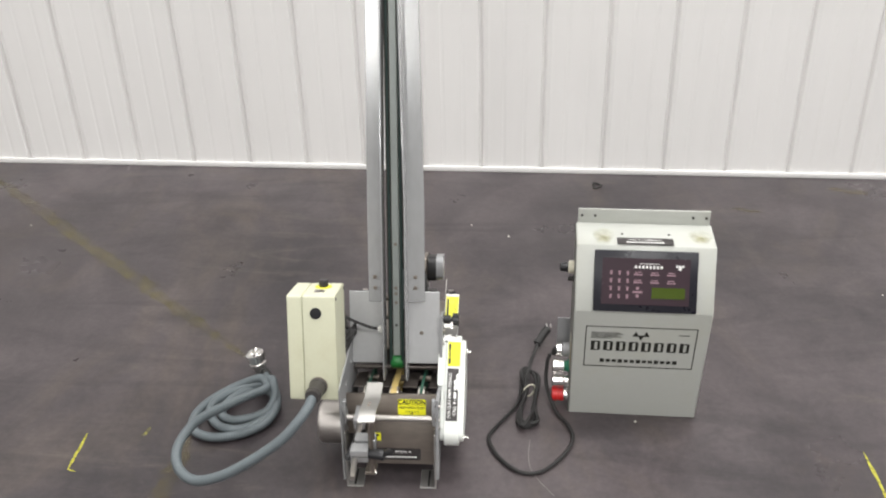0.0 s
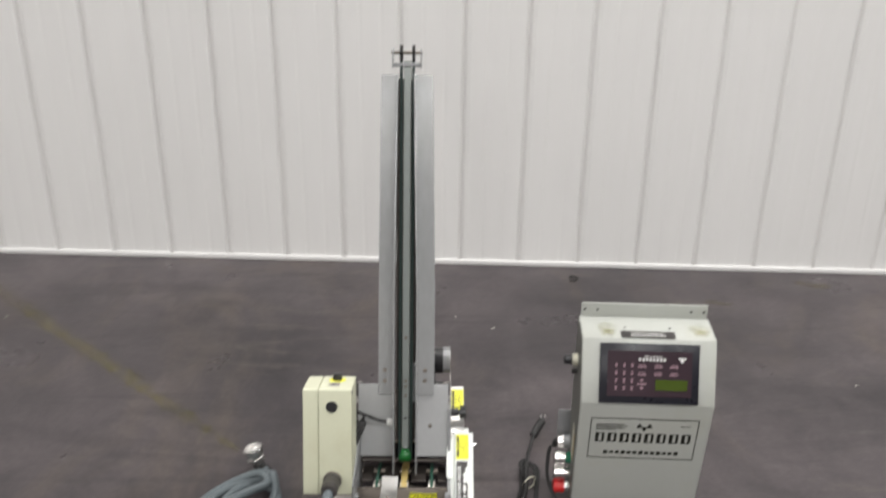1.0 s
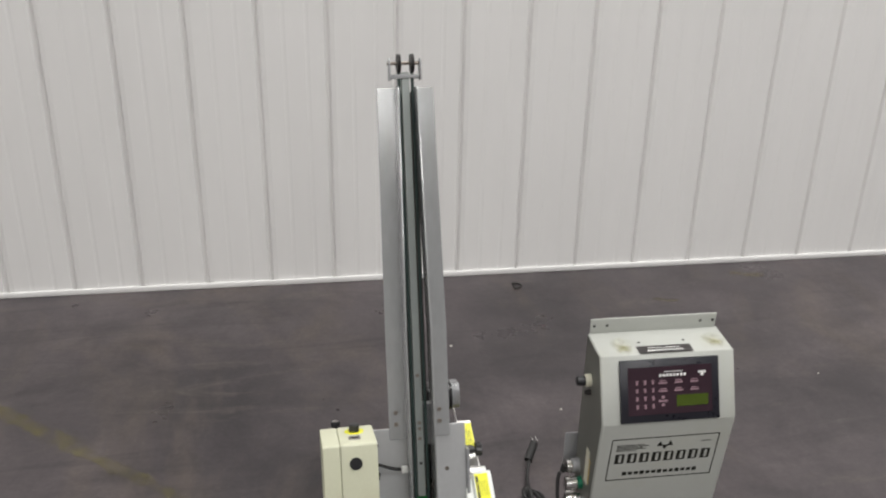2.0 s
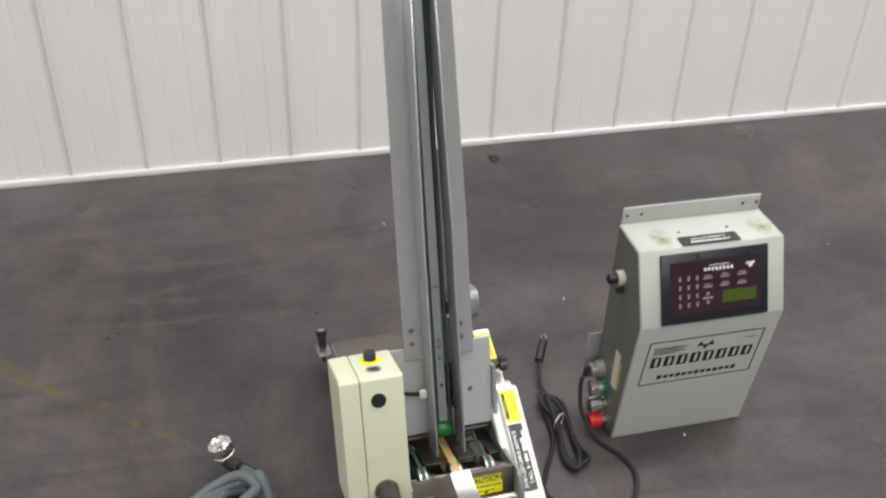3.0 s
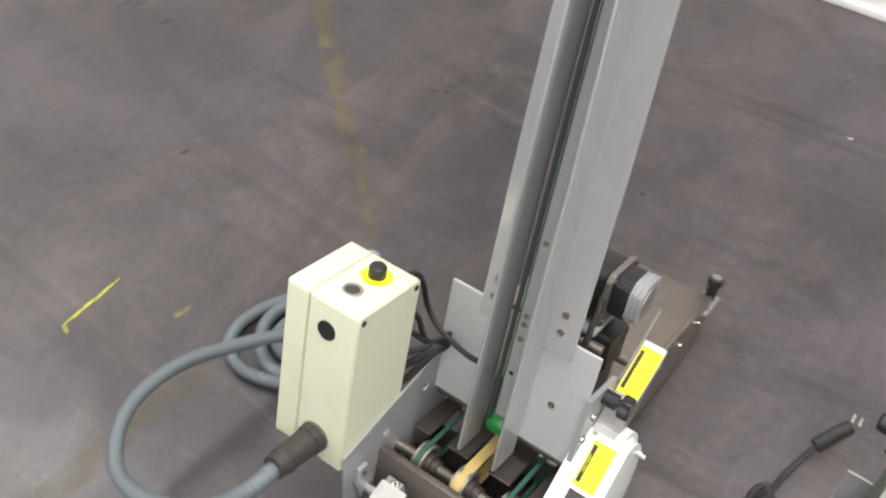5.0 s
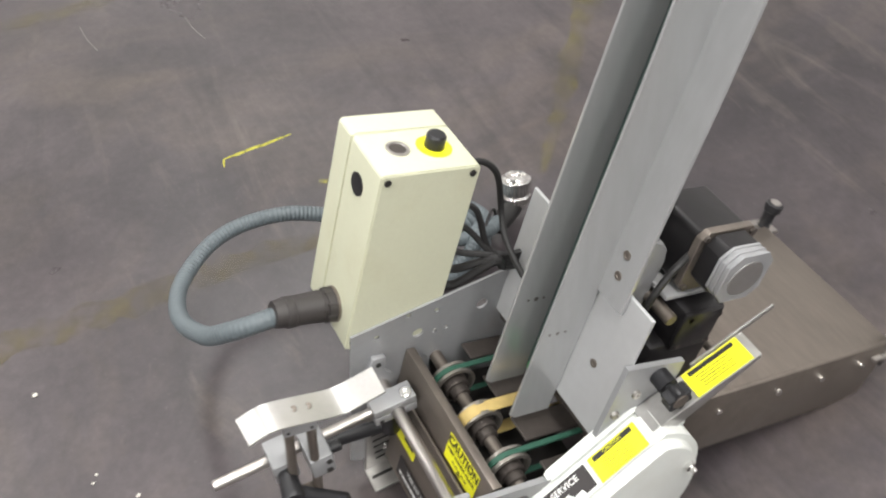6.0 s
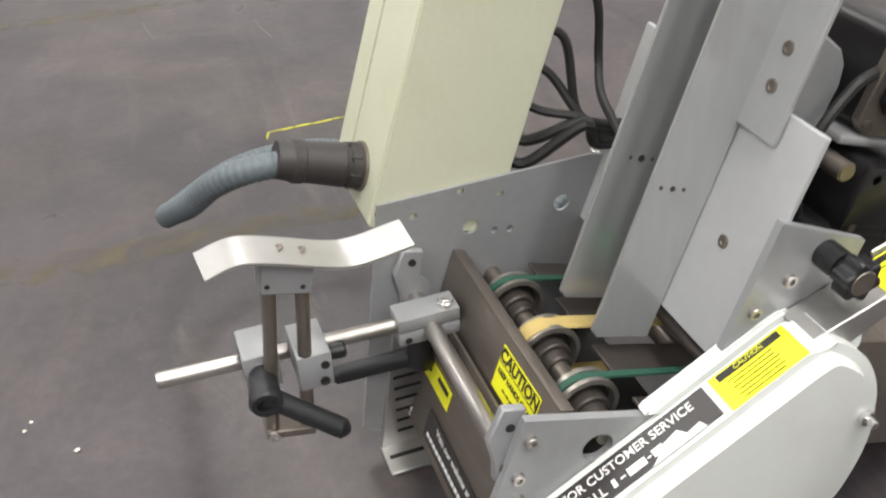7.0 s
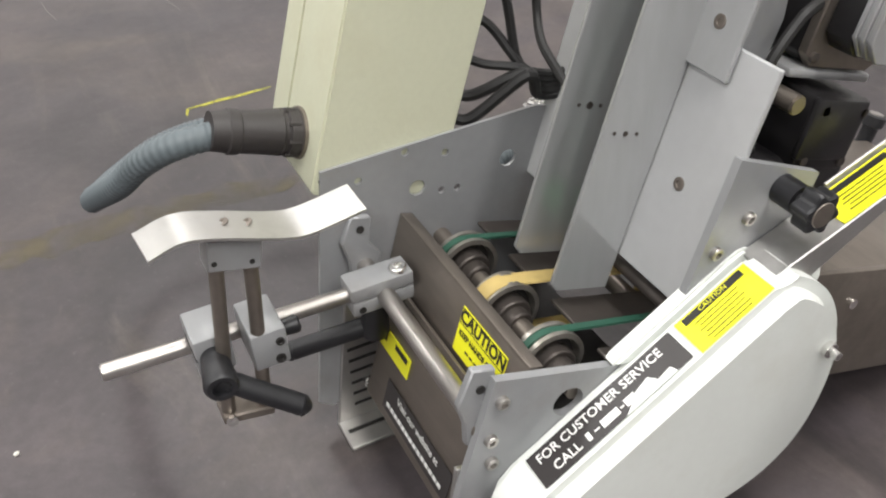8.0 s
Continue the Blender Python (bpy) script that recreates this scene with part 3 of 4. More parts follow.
hp("rod_end", turned((0.061, -0.1181, -0.0751), (1, 0, 0), [(0, 0.0078), (0.004, 0.0078), (0.005, 0.006), (0.005, 0.003), (0.003, 0.003)], 18), STEEL_DULL, fr)

# feet
for s, x in ((1, -0.125), (-1, 0.064)):
    leg = slab([(0.0, 0.0), (0.056, 0.0), (0.062, 0.12), (0.02, 0.13)], min(x, x + s * 0.004), max(x, x + s * 0.004))
    foot = slab([(x, 0.0), (x + s * 0.035, 0.0), (x + s * 0.035, 0.054), (x, 0.054)], 0.0, 0.004, "z")
    ft = part("foot", join(leg, foot), ALU_BARE, feeder, "bent aluminium foot with slots")
    for k in range(6):
        u = 0.018 + k * 0.012
        xs = x + s * 0.0042
        part("slot", block(min(xs, xs + s * 0.0004), max(xs, xs + s * 0.0004), 0.016, 0.046, u, u + 0.003, 0), DARK, ft, smooth=False)
    part("slot", block(x + s * 0.015, x + s * 0.019, 0.004, 0.05, 0.0041, 0.0045, 0), DARK, ft, smooth=False)
    part("bolt", turned((x + s * 0.004, 0.03, 0.04), (s, 0, 0), [(0, 0.0045), (0.004, 0.0045), (0.005, 0.003)], 12), CHROME, ft)

# guide leaf and its rods
clamp = part("clamp_block", block(-0.102, -0.0795, 0.013, 0.061, 0.1590, 0.1705, 0.0015), ALU, feeder)
part("clamp_half", block(-0.102, -0.0795, 0.013, 0.061, 0.1465, 0.1580, 0.0015), ALU, clamp)
part("screw", cap_screw((-0.087, 0.052, 0.1705), (0, 0, 1), 0.0065, 0.004), CHROME, clamp)
part("screw", turned((-0.0795, 0.020, 0.151), (1, 0, 0), [(0, 0.0028), (0.0004, 0.0028)], 12), DARK, clamp, smooth=False)
part("guide_rod", rod((-0.078, -0.157, 0.1755), (-0.090, 0.020, 0.1600), 0.0058, 20, bevel=0.001), STEEL, feeder)
cb = part("clamp_block", block(-0.090, -0.056, -0.101, -0.077, 0.163, 0.192, 0.0015), ALU, feeder)
part("split", block(-0.0905, -0.0555, -0.1014, -0.1005, 0.177, 0.1782, 0), DARK, cb, smooth=False)
cb = part("clamp_block", block(-0.086, -0.0465, -0.067, -0.0435, 0.160, 0.189, 0.0015), ALU, feeder)
for y, z, r in ((-0.0485, 0.1795, 0.0030), (-0.0500, 0.1655, 0.0034)):
    part("screw", turned((-0.0465, y, z), (1, 0, 0), [(0, r), (0.0014, r), (0.0014, r * 0.6), (0.0006, r * 0.5)], 14), DARK, cb)
part("clamp_pin", turned((-0.062, -0.0435, 0.1755), (0, 1, 0), [(0, 0.0055), (0.008, 0.0062), (0.011, 0.0062), (0.0125, 0.005)], 16), BLACK, cb)
for low, high in ((-0.0905, -0.0745), (-0.0655, -0.0540)):
    part("post", rod((-0.0515, low, 0.128), (-0.0515, high, 0.262), 0.0047, 18), STEEL_DULL, feeder)
pc = part("post_cap", slab([(-0.0825, 0.2485), (-0.0510, 0.2405), (-0.0465, 0.2605), (-0.0790, 0.2705)], -0.063, -0.0455, bevel=0.001), ALU, feeder)
for y, z in ((-0.0775, 0.2535), (-0.0555, 0.2475)):
    part("screw", turned((-0.0455, y, z), (1, 0, 0), [(0, 0.0018), (0.0003, 0.0018)], 10), DARK, pc, smooth=False)
pf = part("post_foot", slab([(-0.0955, 0.1265), (-0.0620, 0.1195), (-0.0605, 0.1265), (-0.0945, 0.1335)], -0.066, -0.045, bevel=0.001), STEEL_DULL, feeder)
part("nut", turned((-0.045, -0.0900, 0.1295), (1, 0, 0), [(0, 0.0042), (0.003, 0.0042), (0.0035, 0.003)], 6), CHROME, pf)


LEAF = [(0, -0.113, 0.274), (0, -0.092, 0.2795), (0, -0.068, 0.2735), (0, -0.036, 0.262), (0, -0.018, 0.2595), (0, 0.016, 0.2645)]


def leaf():
    prof = glide(LEAF, 0.003)
    bm = bmesh.new()
    rows = []
    for p in prof:
        skew = 0.003 * max(0.0, min(1.0, (-0.085 - p.y) / 0.034))
        rows.append([bm.verts.new((x, p.y - skew * (x < -0.05), p.z + dz)) for x, dz in ((-0.067, 0), (-0.0355, 0), (-0.0355, 0.002), (-0.067, 0.002))])
    for a, b in zip(rows, rows[1:]):
        for j in range(4):
            i = (j + 1) % 4
            bm.faces.new((a[j], a[i], b[i], b[j]))
    bm.faces.new(rows[0])
    bm.faces.new(rows[-1][::-1])
    return bm


lf = part("guide_leaf", leaf(), ALU_BARE, feeder, "bent bare aluminium guide leaf")
for y, z in ((-0.066, 0.2748), (-0.0525, 0.2698)):
    part("screw", cap_screw((-0.053, y, z), (0, -0.35, 1), 0.0036, 0.0010), STEEL_DULL, lf)


def lever(p, d, axis, reach=0.066):
    """A ratchet lever: a hub and a tapered arm."""
    p, d, axis = Vector(p), Vector(d).normalized(), Vector(axis).normalized()
    hub = turned(p, axis, [(0, 0.0088), (0.016, 0.0102), (0.028, 0.0112), (0.031, 0.0095), (0.031, 0.0062), (0.027, 0.0062)], 20)
    root, tip = p + axis * 0.021, p + d * reach + axis * 0.031
    line = glide([root, root.lerp(tip, 0.5), tip], 0.004)
    arm = tube(line, 0.0074, 12, wide=0.85)
    tipball = turned(tip - d * 0.004, d, [(0, 0.0074), (0.005, 0.006), (0.008, 0.003)], 12)
    return join(hub, arm, tipball)


part("clamp_lever", lever((-0.056, -0.090, 0.1765), (0.08, 0.80, -0.58), (1, -0.10, 0.0), 0.058), BLACK, feeder, "black plastic clamping lever")
part("clamp_lever", lever((-0.090, 0.032, 0.147), (-0.30, -0.93, -0.10), (0, -0.05, -1)), BLACK, feeder, "black plastic clamping lever")

# white belt guard
GUARD = [(-0.108, -0.113), (-0.100, -0.098), (0.020, 0.042), (0.030, 0.051), (0.043, 0.052), (0.073, 0.039), (0.099, 0.011), (0.112, -0.028), (0.111, -0.074), (0.092, -0.109), (0.058, -0.133), (0.01, -0.150), (-0.05, -0.156), (-0.093, -0.144), (-0.107, -0.129)]
GUARD = GUARD[1:3] + [(p.y, p.z) for p in glide([(0, a, b) for a, b in GUARD[3:] + GUARD[:1]], 0.0085)]
guard = hp("belt_guard", join(slab(GUARD, 0.0705, 0.119, bevel=0.0095, seg=5), slab([(-0.042, -0.032), (0.020, 0.0405), (0.029, 0.049), (0.036, 0.049), (0.036, 0.02), (-0.02, -0.031)], 0.0615, 0.0735, bevel=0.002, seg=2)), WHITE, label="white plastic belt guard")
slope = Vector((0, 0.138, 0.16)).normalized()
out = Vector((0, -slope.z, slope.y))


def on_guard(s, x=0.0955):
    """A pose on the guard's sloping face, s along it from its lower end; text reads upwards."""
    p = Vector((x, -0.118, -0.118)) + slope * s + out * 0.0004
    return facing(p, slope, (-1, 0, 0))


G1 = on_guard(0.187)
st = hp("caution_sticker", sheet(0.056, 0.027, G1), YELLOW, guard, "yellow caution sticker with black band")
hp("print_bar", bars([(0.0, 0.0095, 0.046, 0.005)] + [(-0.002, 0.004 - 0.003 * k, 0.034 - 0.004 * (k % 2), 0.0004) for k in range(6)], G1), INK, st, smooth=False)
hp("print", lettering("CAUTION", 0.0048, G1 @ pose(0, 0.0095, 0.0013)), YELLOW, st, smooth=False)
G2 = on_guard(0.096, 0.0945)
st = hp("service_label", sheet(0.116, 0.024, G2), LABEL_BLACK, guard, "black service label with white print")
hp("print", lettering("FOR CUSTOMER SERVICE", 0.0088, G2 @ pose(-0.003, 0.0055, 0.0007), bold=0.012), LABEL_WHITE, st, smooth=False)
hp("print", lettering("CALL", 0.0088, G2 @ pose(-0.036, -0.0055, 0.0007), bold=0.012), LABEL_WHITE, st, smooth=False)
hp("print_bar", bars([(-0.019, -0.0055, 0.003, 0.0055), (-0.0125, -0.0055, 0.004, 0.001), (-0.002, -0.0055, 0.0135, 0.0055), (0.0075, -0.0055, 0.003, 0.001), (0.014, -0.0055, 0.008, 0.0055)], G2), LABEL_WHITE, st, smooth=False)
torn = slab([(0.006, -0.0125), (0.046, -0.0125), (0.044, -0.007), (0.034, -0.008), (0.030, -0.002), (0.019, -0.004), (0.012, -0.009)], 0.0008, 0.0013, "z", 0)
torn.transform(G2)
hp("torn_edge", torn, WHITE, st, "white torn edge", smooth=False)
for a, b in ((0.084, 0.002), (-0.085, -0.128)):
    hp("guard_knob", turned((0.119, a, b), (1, 0, 0), [(0, 0.0055), (0.004, 0.0055), (0.004, 0.003), (0.010, 0.003)], 14), CHROME, guard)

# upper arm with its sticker, knob and clear tube
arm = hp("guard_arm", join(slab([(0.03, 0.0456), (0.128, 0.124), (0.131, 0.118), (0.05, 0.03)], 0.0705, 0.1), slab([(0.08, 0.092), (0.155, 0.152), (0.159, 0.146), (0.085, 0.085)], 0.0685, 0.0704)), ALU_BARE)
ARM = facing((0.0855, 0.097, 0.0997), (0, 0.125, 0.1), (-1, 0, 0))
st = hp("caution_sticker", sheet(0.062, 0.027, ARM), YELLOW, arm, "yellow caution sticker with black band")
hp("print_bar", bars([(0.0, 0.0095, 0.05, 0.0045)] + [(-0.002, 0.004 - 0.003 * k, 0.038 - 0.005 * (k % 2), 0.0006) for k in range(5)], ARM), INK, st, smooth=False)
knob = hp("clamp_knob", turned((0.070, 0.042, 0.090), (1, 0, 0), [(0, 0.0095), (0.016, 0.0095), (0.016, 0.006), (0.02, 0.006)], 18), BLACK)
grip = slab([(0.042 + (0.0125 + 0.002 * math.cos(6 * q)) * math.cos(q), 0.090 + (0.0125 + 0.002 * math.cos(6 * q)) * math.sin(q)) for q in [k * math.tau / 36 for k in range(36)]], 0.090, 0.1035, bevel=0.0012)
hp("knob_grip", grip, BLACK, knob)
hp("knob_insert", turned((0.1035, 0.042, 0.090), (1, 0, 0), [(0, 0.0085), (0.0006, 0.008)], 18), STEEL_DULL, knob)
hp("clear_tube", turned((0.0705, 0.066, 0.040), (1, 0, 0), [(0, 0.013), (0.024, 0.013), (0.026, 0.011)], 22), WHITE)

# rear body
deck = hp("rear_deck", block(-0.15, 0.064, 0.06, 0.44, 0.012, 0.02, 0.002), STEEL_DULL, label="dull stainless rear deck, brown floor reflection put into its colour")
side = hp("rear_side", block(0.064, 0.070, 0.07, 0.44, -0.075, 0.022, 0.002), STEEL_DULL)
for a in (0.11, 0.17, 0.26, 0.33, 0.40):
    hp("screw", turned((0.070, a, -0.005), (1, 0, 0), [(0, 0.004), (0.003, 0.004)], 12), CHROME, side)
hp("rear_side", block(-0.152, -0.146, 0.06, 0.44, -0.055, 0.018, 0.002), ALU)
hp("rear_end", block(-0.15, 0.062, 0.436, 0.442, -0.055, 0.018, 0.002), ALU)
for x in (-0.167, 0.061):
    kn = hp("thumb_screw", turned((x, 0.462, -0.03), (0, 0, 1), [(0, 0.004), (0.028, 0.004), (0.03, 0.008), (0.058, 0.0085), (0.06, 0.0115), (0.070, 0.0115), (0.0715, 0.009)], 18), BLACK)
    hp("knob_cap", turned((x, 0.462, 0.0415), (0, 0, 1), [(0, 0.0075), (0.001, 0.0075)], 18), STEEL, kn)
    kb = hp("knob_bracket", block(x - 0.014, x + 0.014, 0.415, 0.478, -0.002, 0.003, 0.001), STEEL)
    for u in (-0.008, 0.008):
        hp("bolt", turned((x + u, 0.43, 0.003), (0, 0, 1), [(0, 0.004), (0.004, 0.004)], 6), CHROME, kb)
def octagon(a, b, r, cut):
    return [(a - r, b - r + cut), (a - r + cut, b - r), (a + r - cut, b - r), (a + r, b - r + cut), (a + r, b + r - cut), (a + r - cut, b + r), (a - r + cut, b + r), (a - r, b + r - cut)]


MA, MB = 0.097, 0.189
hp("motor_body", slab(octagon(MA, MB - 0.004, 0.032, 0.006), -0.035, 0.024, bevel=0.002), MOTOR_BLACK)
hp("motor_flange", slab(octagon(MA, MB - 0.002, 0.0345, 0.008), 0.0245, 0.032), STEEL_DULL)
hp("motor_midsection", slab(octagon(MA - 0.002, MB + 0.004, 0.026, 0.009), 0.0325, 0.052), MOTOR_BLACK)
cap = hp("motor_cap", join(*[slab(octagon(MA - 0.003, MB + 0.006, 0.0265 - 0.001 * (k % 2), 0.011), 0.0524 + 0.003 * k, 0.0554 + 0.003 * k, bevel=0.0005) for k in range(5)]), ALU)
hp("rating_plate", turned((0.0674, MA - 0.003, MB + 0.006), (1, 0, 0), [(0, 0.019), (0.0008, 0.019)], 24), ALU_BARE, cap)
hp("motor_bracket", slab([(0.0125, 0.12), (0.054, 0.12), (0.0565, 0.175), (0.053, 0.188), (0.045, 0.197), (0.030, 0.203), (0.0125, 0.203)], -0.02, 0.012, bevel=0.0015), ALU)
gc = hp("gear_case", join(block(-0.05, 0.045, 0.05, 0.13, 0.03, 0.095, 0.006), block(-0.02, 0.05, 0.07, 0.12, 0.09, 0.14, 0.004)), MOTOR_BLACK)
for a, b in ((0.077, 0.098), (0.113, 0.098), (0.077, 0.132), (0.113, 0.132)):
    hp("bolt", turned((0.05, a, b), (1, 0, 0), [(0, 0.0032), (0.002, 0.0032)], 12), STEEL_DARK, gc)
hp("cross_bar", rod((-0.11, 0.056, 0.133), (0.047, 0.056, 0.133), 0.0065, 18, bevel=0.001), STEEL_DULL)
hp("cross_bar", rod((-0.11, 0.155, 0.06), (0.058, 0.155, 0.06), 0.0065, 18, bevel=0.001), STEEL_DULL)
for a, b in ((MA - 0.028, MB + 0.026), (MA + 0.028, MB + 0.026), (MA - 0.028, MB - 0.030)):
    hp("bolt", turned((0.032, a, b), (1, 0, 0), [(0, 0.0035), (0.0025, 0.0035), (0.003, 0.002)], 10), STEEL_DARK)
hp("gear_flange", block(0.0455, 0.052, 0.068, 0.116, 0.098, 0.14, 0.003), MOTOR_BLACK)
hp("motor_mount", block(-0.03, 0.034, 0.052, 0.128, 0.1455, 0.1515, 0.002), ALU)
hp("motor_cable", tube(glide([(0.020, 0.080, 0.195), (0.030, 0.052, 0.186), (0.031, 0.0445, 0.177), (0.033, 0.034, 0.154), (0.030, 0.036, 0.12), (0.028, 0.060, 0.085)], 0.004), 0.0036, 8), RUBBER)
hp("side_motor", turned((-0.1277, -0.016, -0.129), (-1, 0, 0), [(0, 0.046), (0.06, 0.046), (0.064, 0.045), (0.068, 0.041)], 40), STEEL, label="round polished steel motor housing")

# junction box on the feeder's side


def rounded(a0, a1, b0, b1, r):
    return [(cx + r * math.cos(q), cy + r * math.sin(q)) for cx, cy, s in ((a1 - r, b0 + r, -90), (a1 - r, b1 - r, 0), (a0 + r, b1 - r, 90), (a0 + r, b0 + r, 180)) for q in [radians(s + 22.5 * k) for k in range(5)]]


BOX = rounded(-0.1675, -0.065, -0.020, 0.197, 0.005)
jb = hp("junction_box", slab(BOX, -0.193, -0.128, bevel=0.0014, seg=2), BEIGE, label="cream powder-coated junction box")
hp("lid", slab(BOX, -0.224, -0.1938, bevel=0.0014, seg=2), BEIGE, jb)
for a in (-0.1605, -0.073):
    for b in (-0.008, 0.189):
        hp("screw", turned((-0.128, a, b), (1, 0, 0), [(0, 0.0035), (0.0012, 0.0035), (0.0012, 0.0022)], 12), DARK, jb)
hp("hole_plug", turned((-0.167, -0.1675, 0.161), (0, -1, 0), [(0, 0.0115), (0.0012, 0.0115), (0.0015, 0.009)], 24), BLACK, jb)
ring = hp("hole_plug", turned((-0.165, -0.135, 0.1965), (0, 0, 1), [(0, 0.0118), (0.0018, 0.0112), (0.0018, 0.0085), (0.0008, 0.008)], 24), STEEL, jb)
hp("plug_face", turned((-0.165, -0.135, 0.1972), (0, 0, 1), [(0, 0.0082), (0.0003, 0.0082)], 20), STEEL_DARK, ring, smooth=False)
hp("button_ring", turned((-0.163, -0.098, 0.1965), (0, 0, 1), [(0, 0.0175), (0.001, 0.0175)], 24), YELLOW, jb, "yellow ring label")
hp("push_button", turned((-0.163, -0.098, 0.1975), (0, 0, 1), [(0, 0.0095), (0.012, 0.0095), (0.014, 0.008)], 20), BLACK, jb)
hp("conduit_gland", turned((-0.166, -0.1665, 0.011), (0, -1, 0), [(0.003, 0.0175), (0.012, 0.0175), (0.013, 0.0158), (0.016, 0.0158), (0.017, 0.0168), (0.03, 0.0158), (0.046, 0.0152), (0.047, 0.0162), (0.054, 0.0162), (0.055, 0.0150), (0.066, 0.0138)], 24), CUFF, jb, "dark rubber conduit gland")
hp("gland_nut", turned((-0.166, -0.167, 0.011), (0, -1, 0), [(0, 0.0188), (0.003, 0.0188), (0.0034, 0.017)], 24), STEEL_DULL, jb)
for k in range(8):
    q = k * math.tau / 8
    p = Vector((-0.166 + 0.0166 * math.cos(q), -0.1725, 0.011 + 0.0166 * math.sin(q)))
    hp("gland_rib", rod(p, p + Vector((0, -0.008, 0)), 0.0016, 8), CUFF, jb)

# ---- conduit hose ----
hose_at = thing("conduit_hose", (-0.43, 0.22, 0), "grey-blue corrugated conduit hose coiled on the floor", "hose")
loop = [H(-0.166, -0.2185, 0.011), (-0.170, -0.066, 0.267), (-0.186, -0.090, 0.252), (-0.216, -0.107, 0.223), (-0.252, -0.118, 0.198), (-0.288, -0.125, 0.175), (-0.340, -0.126, 0.143), (-0.396, -0.115, 0.118), (-0.436, -0.087, 0.111), (-0.459, -0.050, 0.114), (-0.465, -0.005, 0.117), (-0.453, 0.050, 0.118), (-0.436, 0.104, 0.102), (-0.414, 0.165, 0.078), (-0.381, 0.222, 0.060), (-0.350, 0.258, 0.054)]
# three loose turns that meet where they are tied
c, s = math.cos(radians(42)), math.sin(radians(42))
TIE = Vector((-0.423 + 0.107 * c, 0.208 + 0.107 * s, 0))
for k in range(1, 37):
    t = radians(5 + 30 * k - 12)
    size = 1 - 0.014 * k + 0.03 * math.sin(1.3 * k)
    u, v = 0.107 * math.cos(t), 0.091 * math.sin(t)
    q = TIE + (Vector((-0.423 + c * u - s * v, 0.208 + s * u + c * v, 0)) - TIE) * size
    near = math.exp(-((((30 * k - 12 + 180) % 360) - 180) / 48.0) ** 2)
    height = (0.040, 0.022, 0.0, 0.045)[min(3, (k + 5) // 12)]
    loop.append((q.x, q.y, 0.0125 + near * height + 0.002 * (k // 12)))
loop += [(-0.353, 0.297, 0.048), (-0.366, 0.318, 0.042)]
part("hose", tube(glide(loop, 0.00135), 0.0096, 12, 0.0009, 0.0054), HOSE, hose_at)
part("boot", turned((-0.364, 0.316, 0.036), (-0.55, 0.83, -0.1), [(0, 0.0135), (0.03, 0.0145), (0.05, 0.014), (0.056, 0.010)], 18), RUBBER, hose_at)
part("hose_tie", tube([Vector((-0.358 + 0.03 * math.cos(a) * 0.7, 0.300 + 0.03 * math.cos(a) * -0.7, 0.045 + 0.026 * math.sin(a))) for a in [k * math.tau / 20 for k in range(21)]], 0.002, 6), RUBBER, hose_at)
axis = Vector((-0.26, 0.12, 1)).normalized()
foot_at = Vector((-0.393, 0.364, 0.024))
cn = part("connector", turned(foot_at, axis, [(0, 0.013), (0.006, 0.0155), (0.012, 0.0155), (0.013, 0.018), (0.050, 0.018), (0.052, 0.0155), (0.051, 0.014), (0.040, 0.013)], 24), CHROME, hose_at, "bright metal circular connector")


def knurl(lo, hi, r, teeth=28):
    """A knurled ring round the connector."""
    bm = slab([((r - 0.0011 * (k % 2)) * math.cos(k * math.pi / teeth), (r - 0.0011 * (k % 2)) * math.sin(k * math.pi / teeth)) for k in range(2 * teeth)], lo, hi, "z", 0.0006)
    bm.transform(Matrix.Translation(foot_at) @ Vector((0, 0, 1)).rotation_difference(axis).to_matrix().to_4x4())
    return bm


part("coupling_ring", knurl(0.012, 0.022, 0.021), CHROME, cn, smooth=False)
part("coupling_ring", knurl(0.027, 0.047, 0.0225), CHROME, cn, smooth=False)

# ---- control box ----
ctl = thing("control_box", (0.49, 0.29, 0), "light grey sheet metal control box with purple keypad on floor", "control box")
CB = Matrix.Translation((0.3415, 0.0, 0)) @ pose(0, 0, 0, 0, 0, -2.2) @ Matrix.Translation((0, 0.008, 0))
W = 0.287


def cp(name, bm, material, parent=None, label="", smooth=True):
    return part(name, bm, material, parent or ctl, label, smooth, CB)


cab = cp("cabinet", slab([(0.25, 0.0), (0.208, 0.310), (0.263, 0.442), (0.355, 0.446), (0.355, 0.0)], 0.0, W, bevel=0.0025), CTRL)
# added sheet that paints the cabinet's west side as shaded
cp("shaded_side", slab([(0.252, 0.004), (0.2135, 0.309), (0.267, 0.437), (0.351, 0.441), (0.351, 0.004)], -0.0012, -0.0003, bevel=0.0003), CTRL_SHADED, cab, "thin sheet with the shade of the cabinet's west side in its colour")
hang = cp("hanger_flange", block(0.004, W - 0.004, 0.352, 0.356, 0.44, 0.479, 0.001), CTRL)
for u in (0.012, 0.04, W - 0.04, W - 0.012):
    cp("screw", turned((u, 0.352, 0.463), (0, -1, 0), [(0, 0.003), (0.001, 0.003)], 10), DARK, hang)
fs = Vector((0, 0.055, 0.132)).normalized()
KP = facing(Vector((0.1438, 0.2342, 0.3728)) + Vector((0, -fs.z, fs.y)) * 0.0005, (1, 0, 0), fs)
kp = cp("keypad", sheet(0.2126, 0.130, KP, 0.006, 0, 0.002), KEYFRAME, label="purple-black membrane keypad in a black bezel")
cp("membrane", sheet(0.18, 0.098, KP, 0.001, 0.0055), KEYPAD, kp)
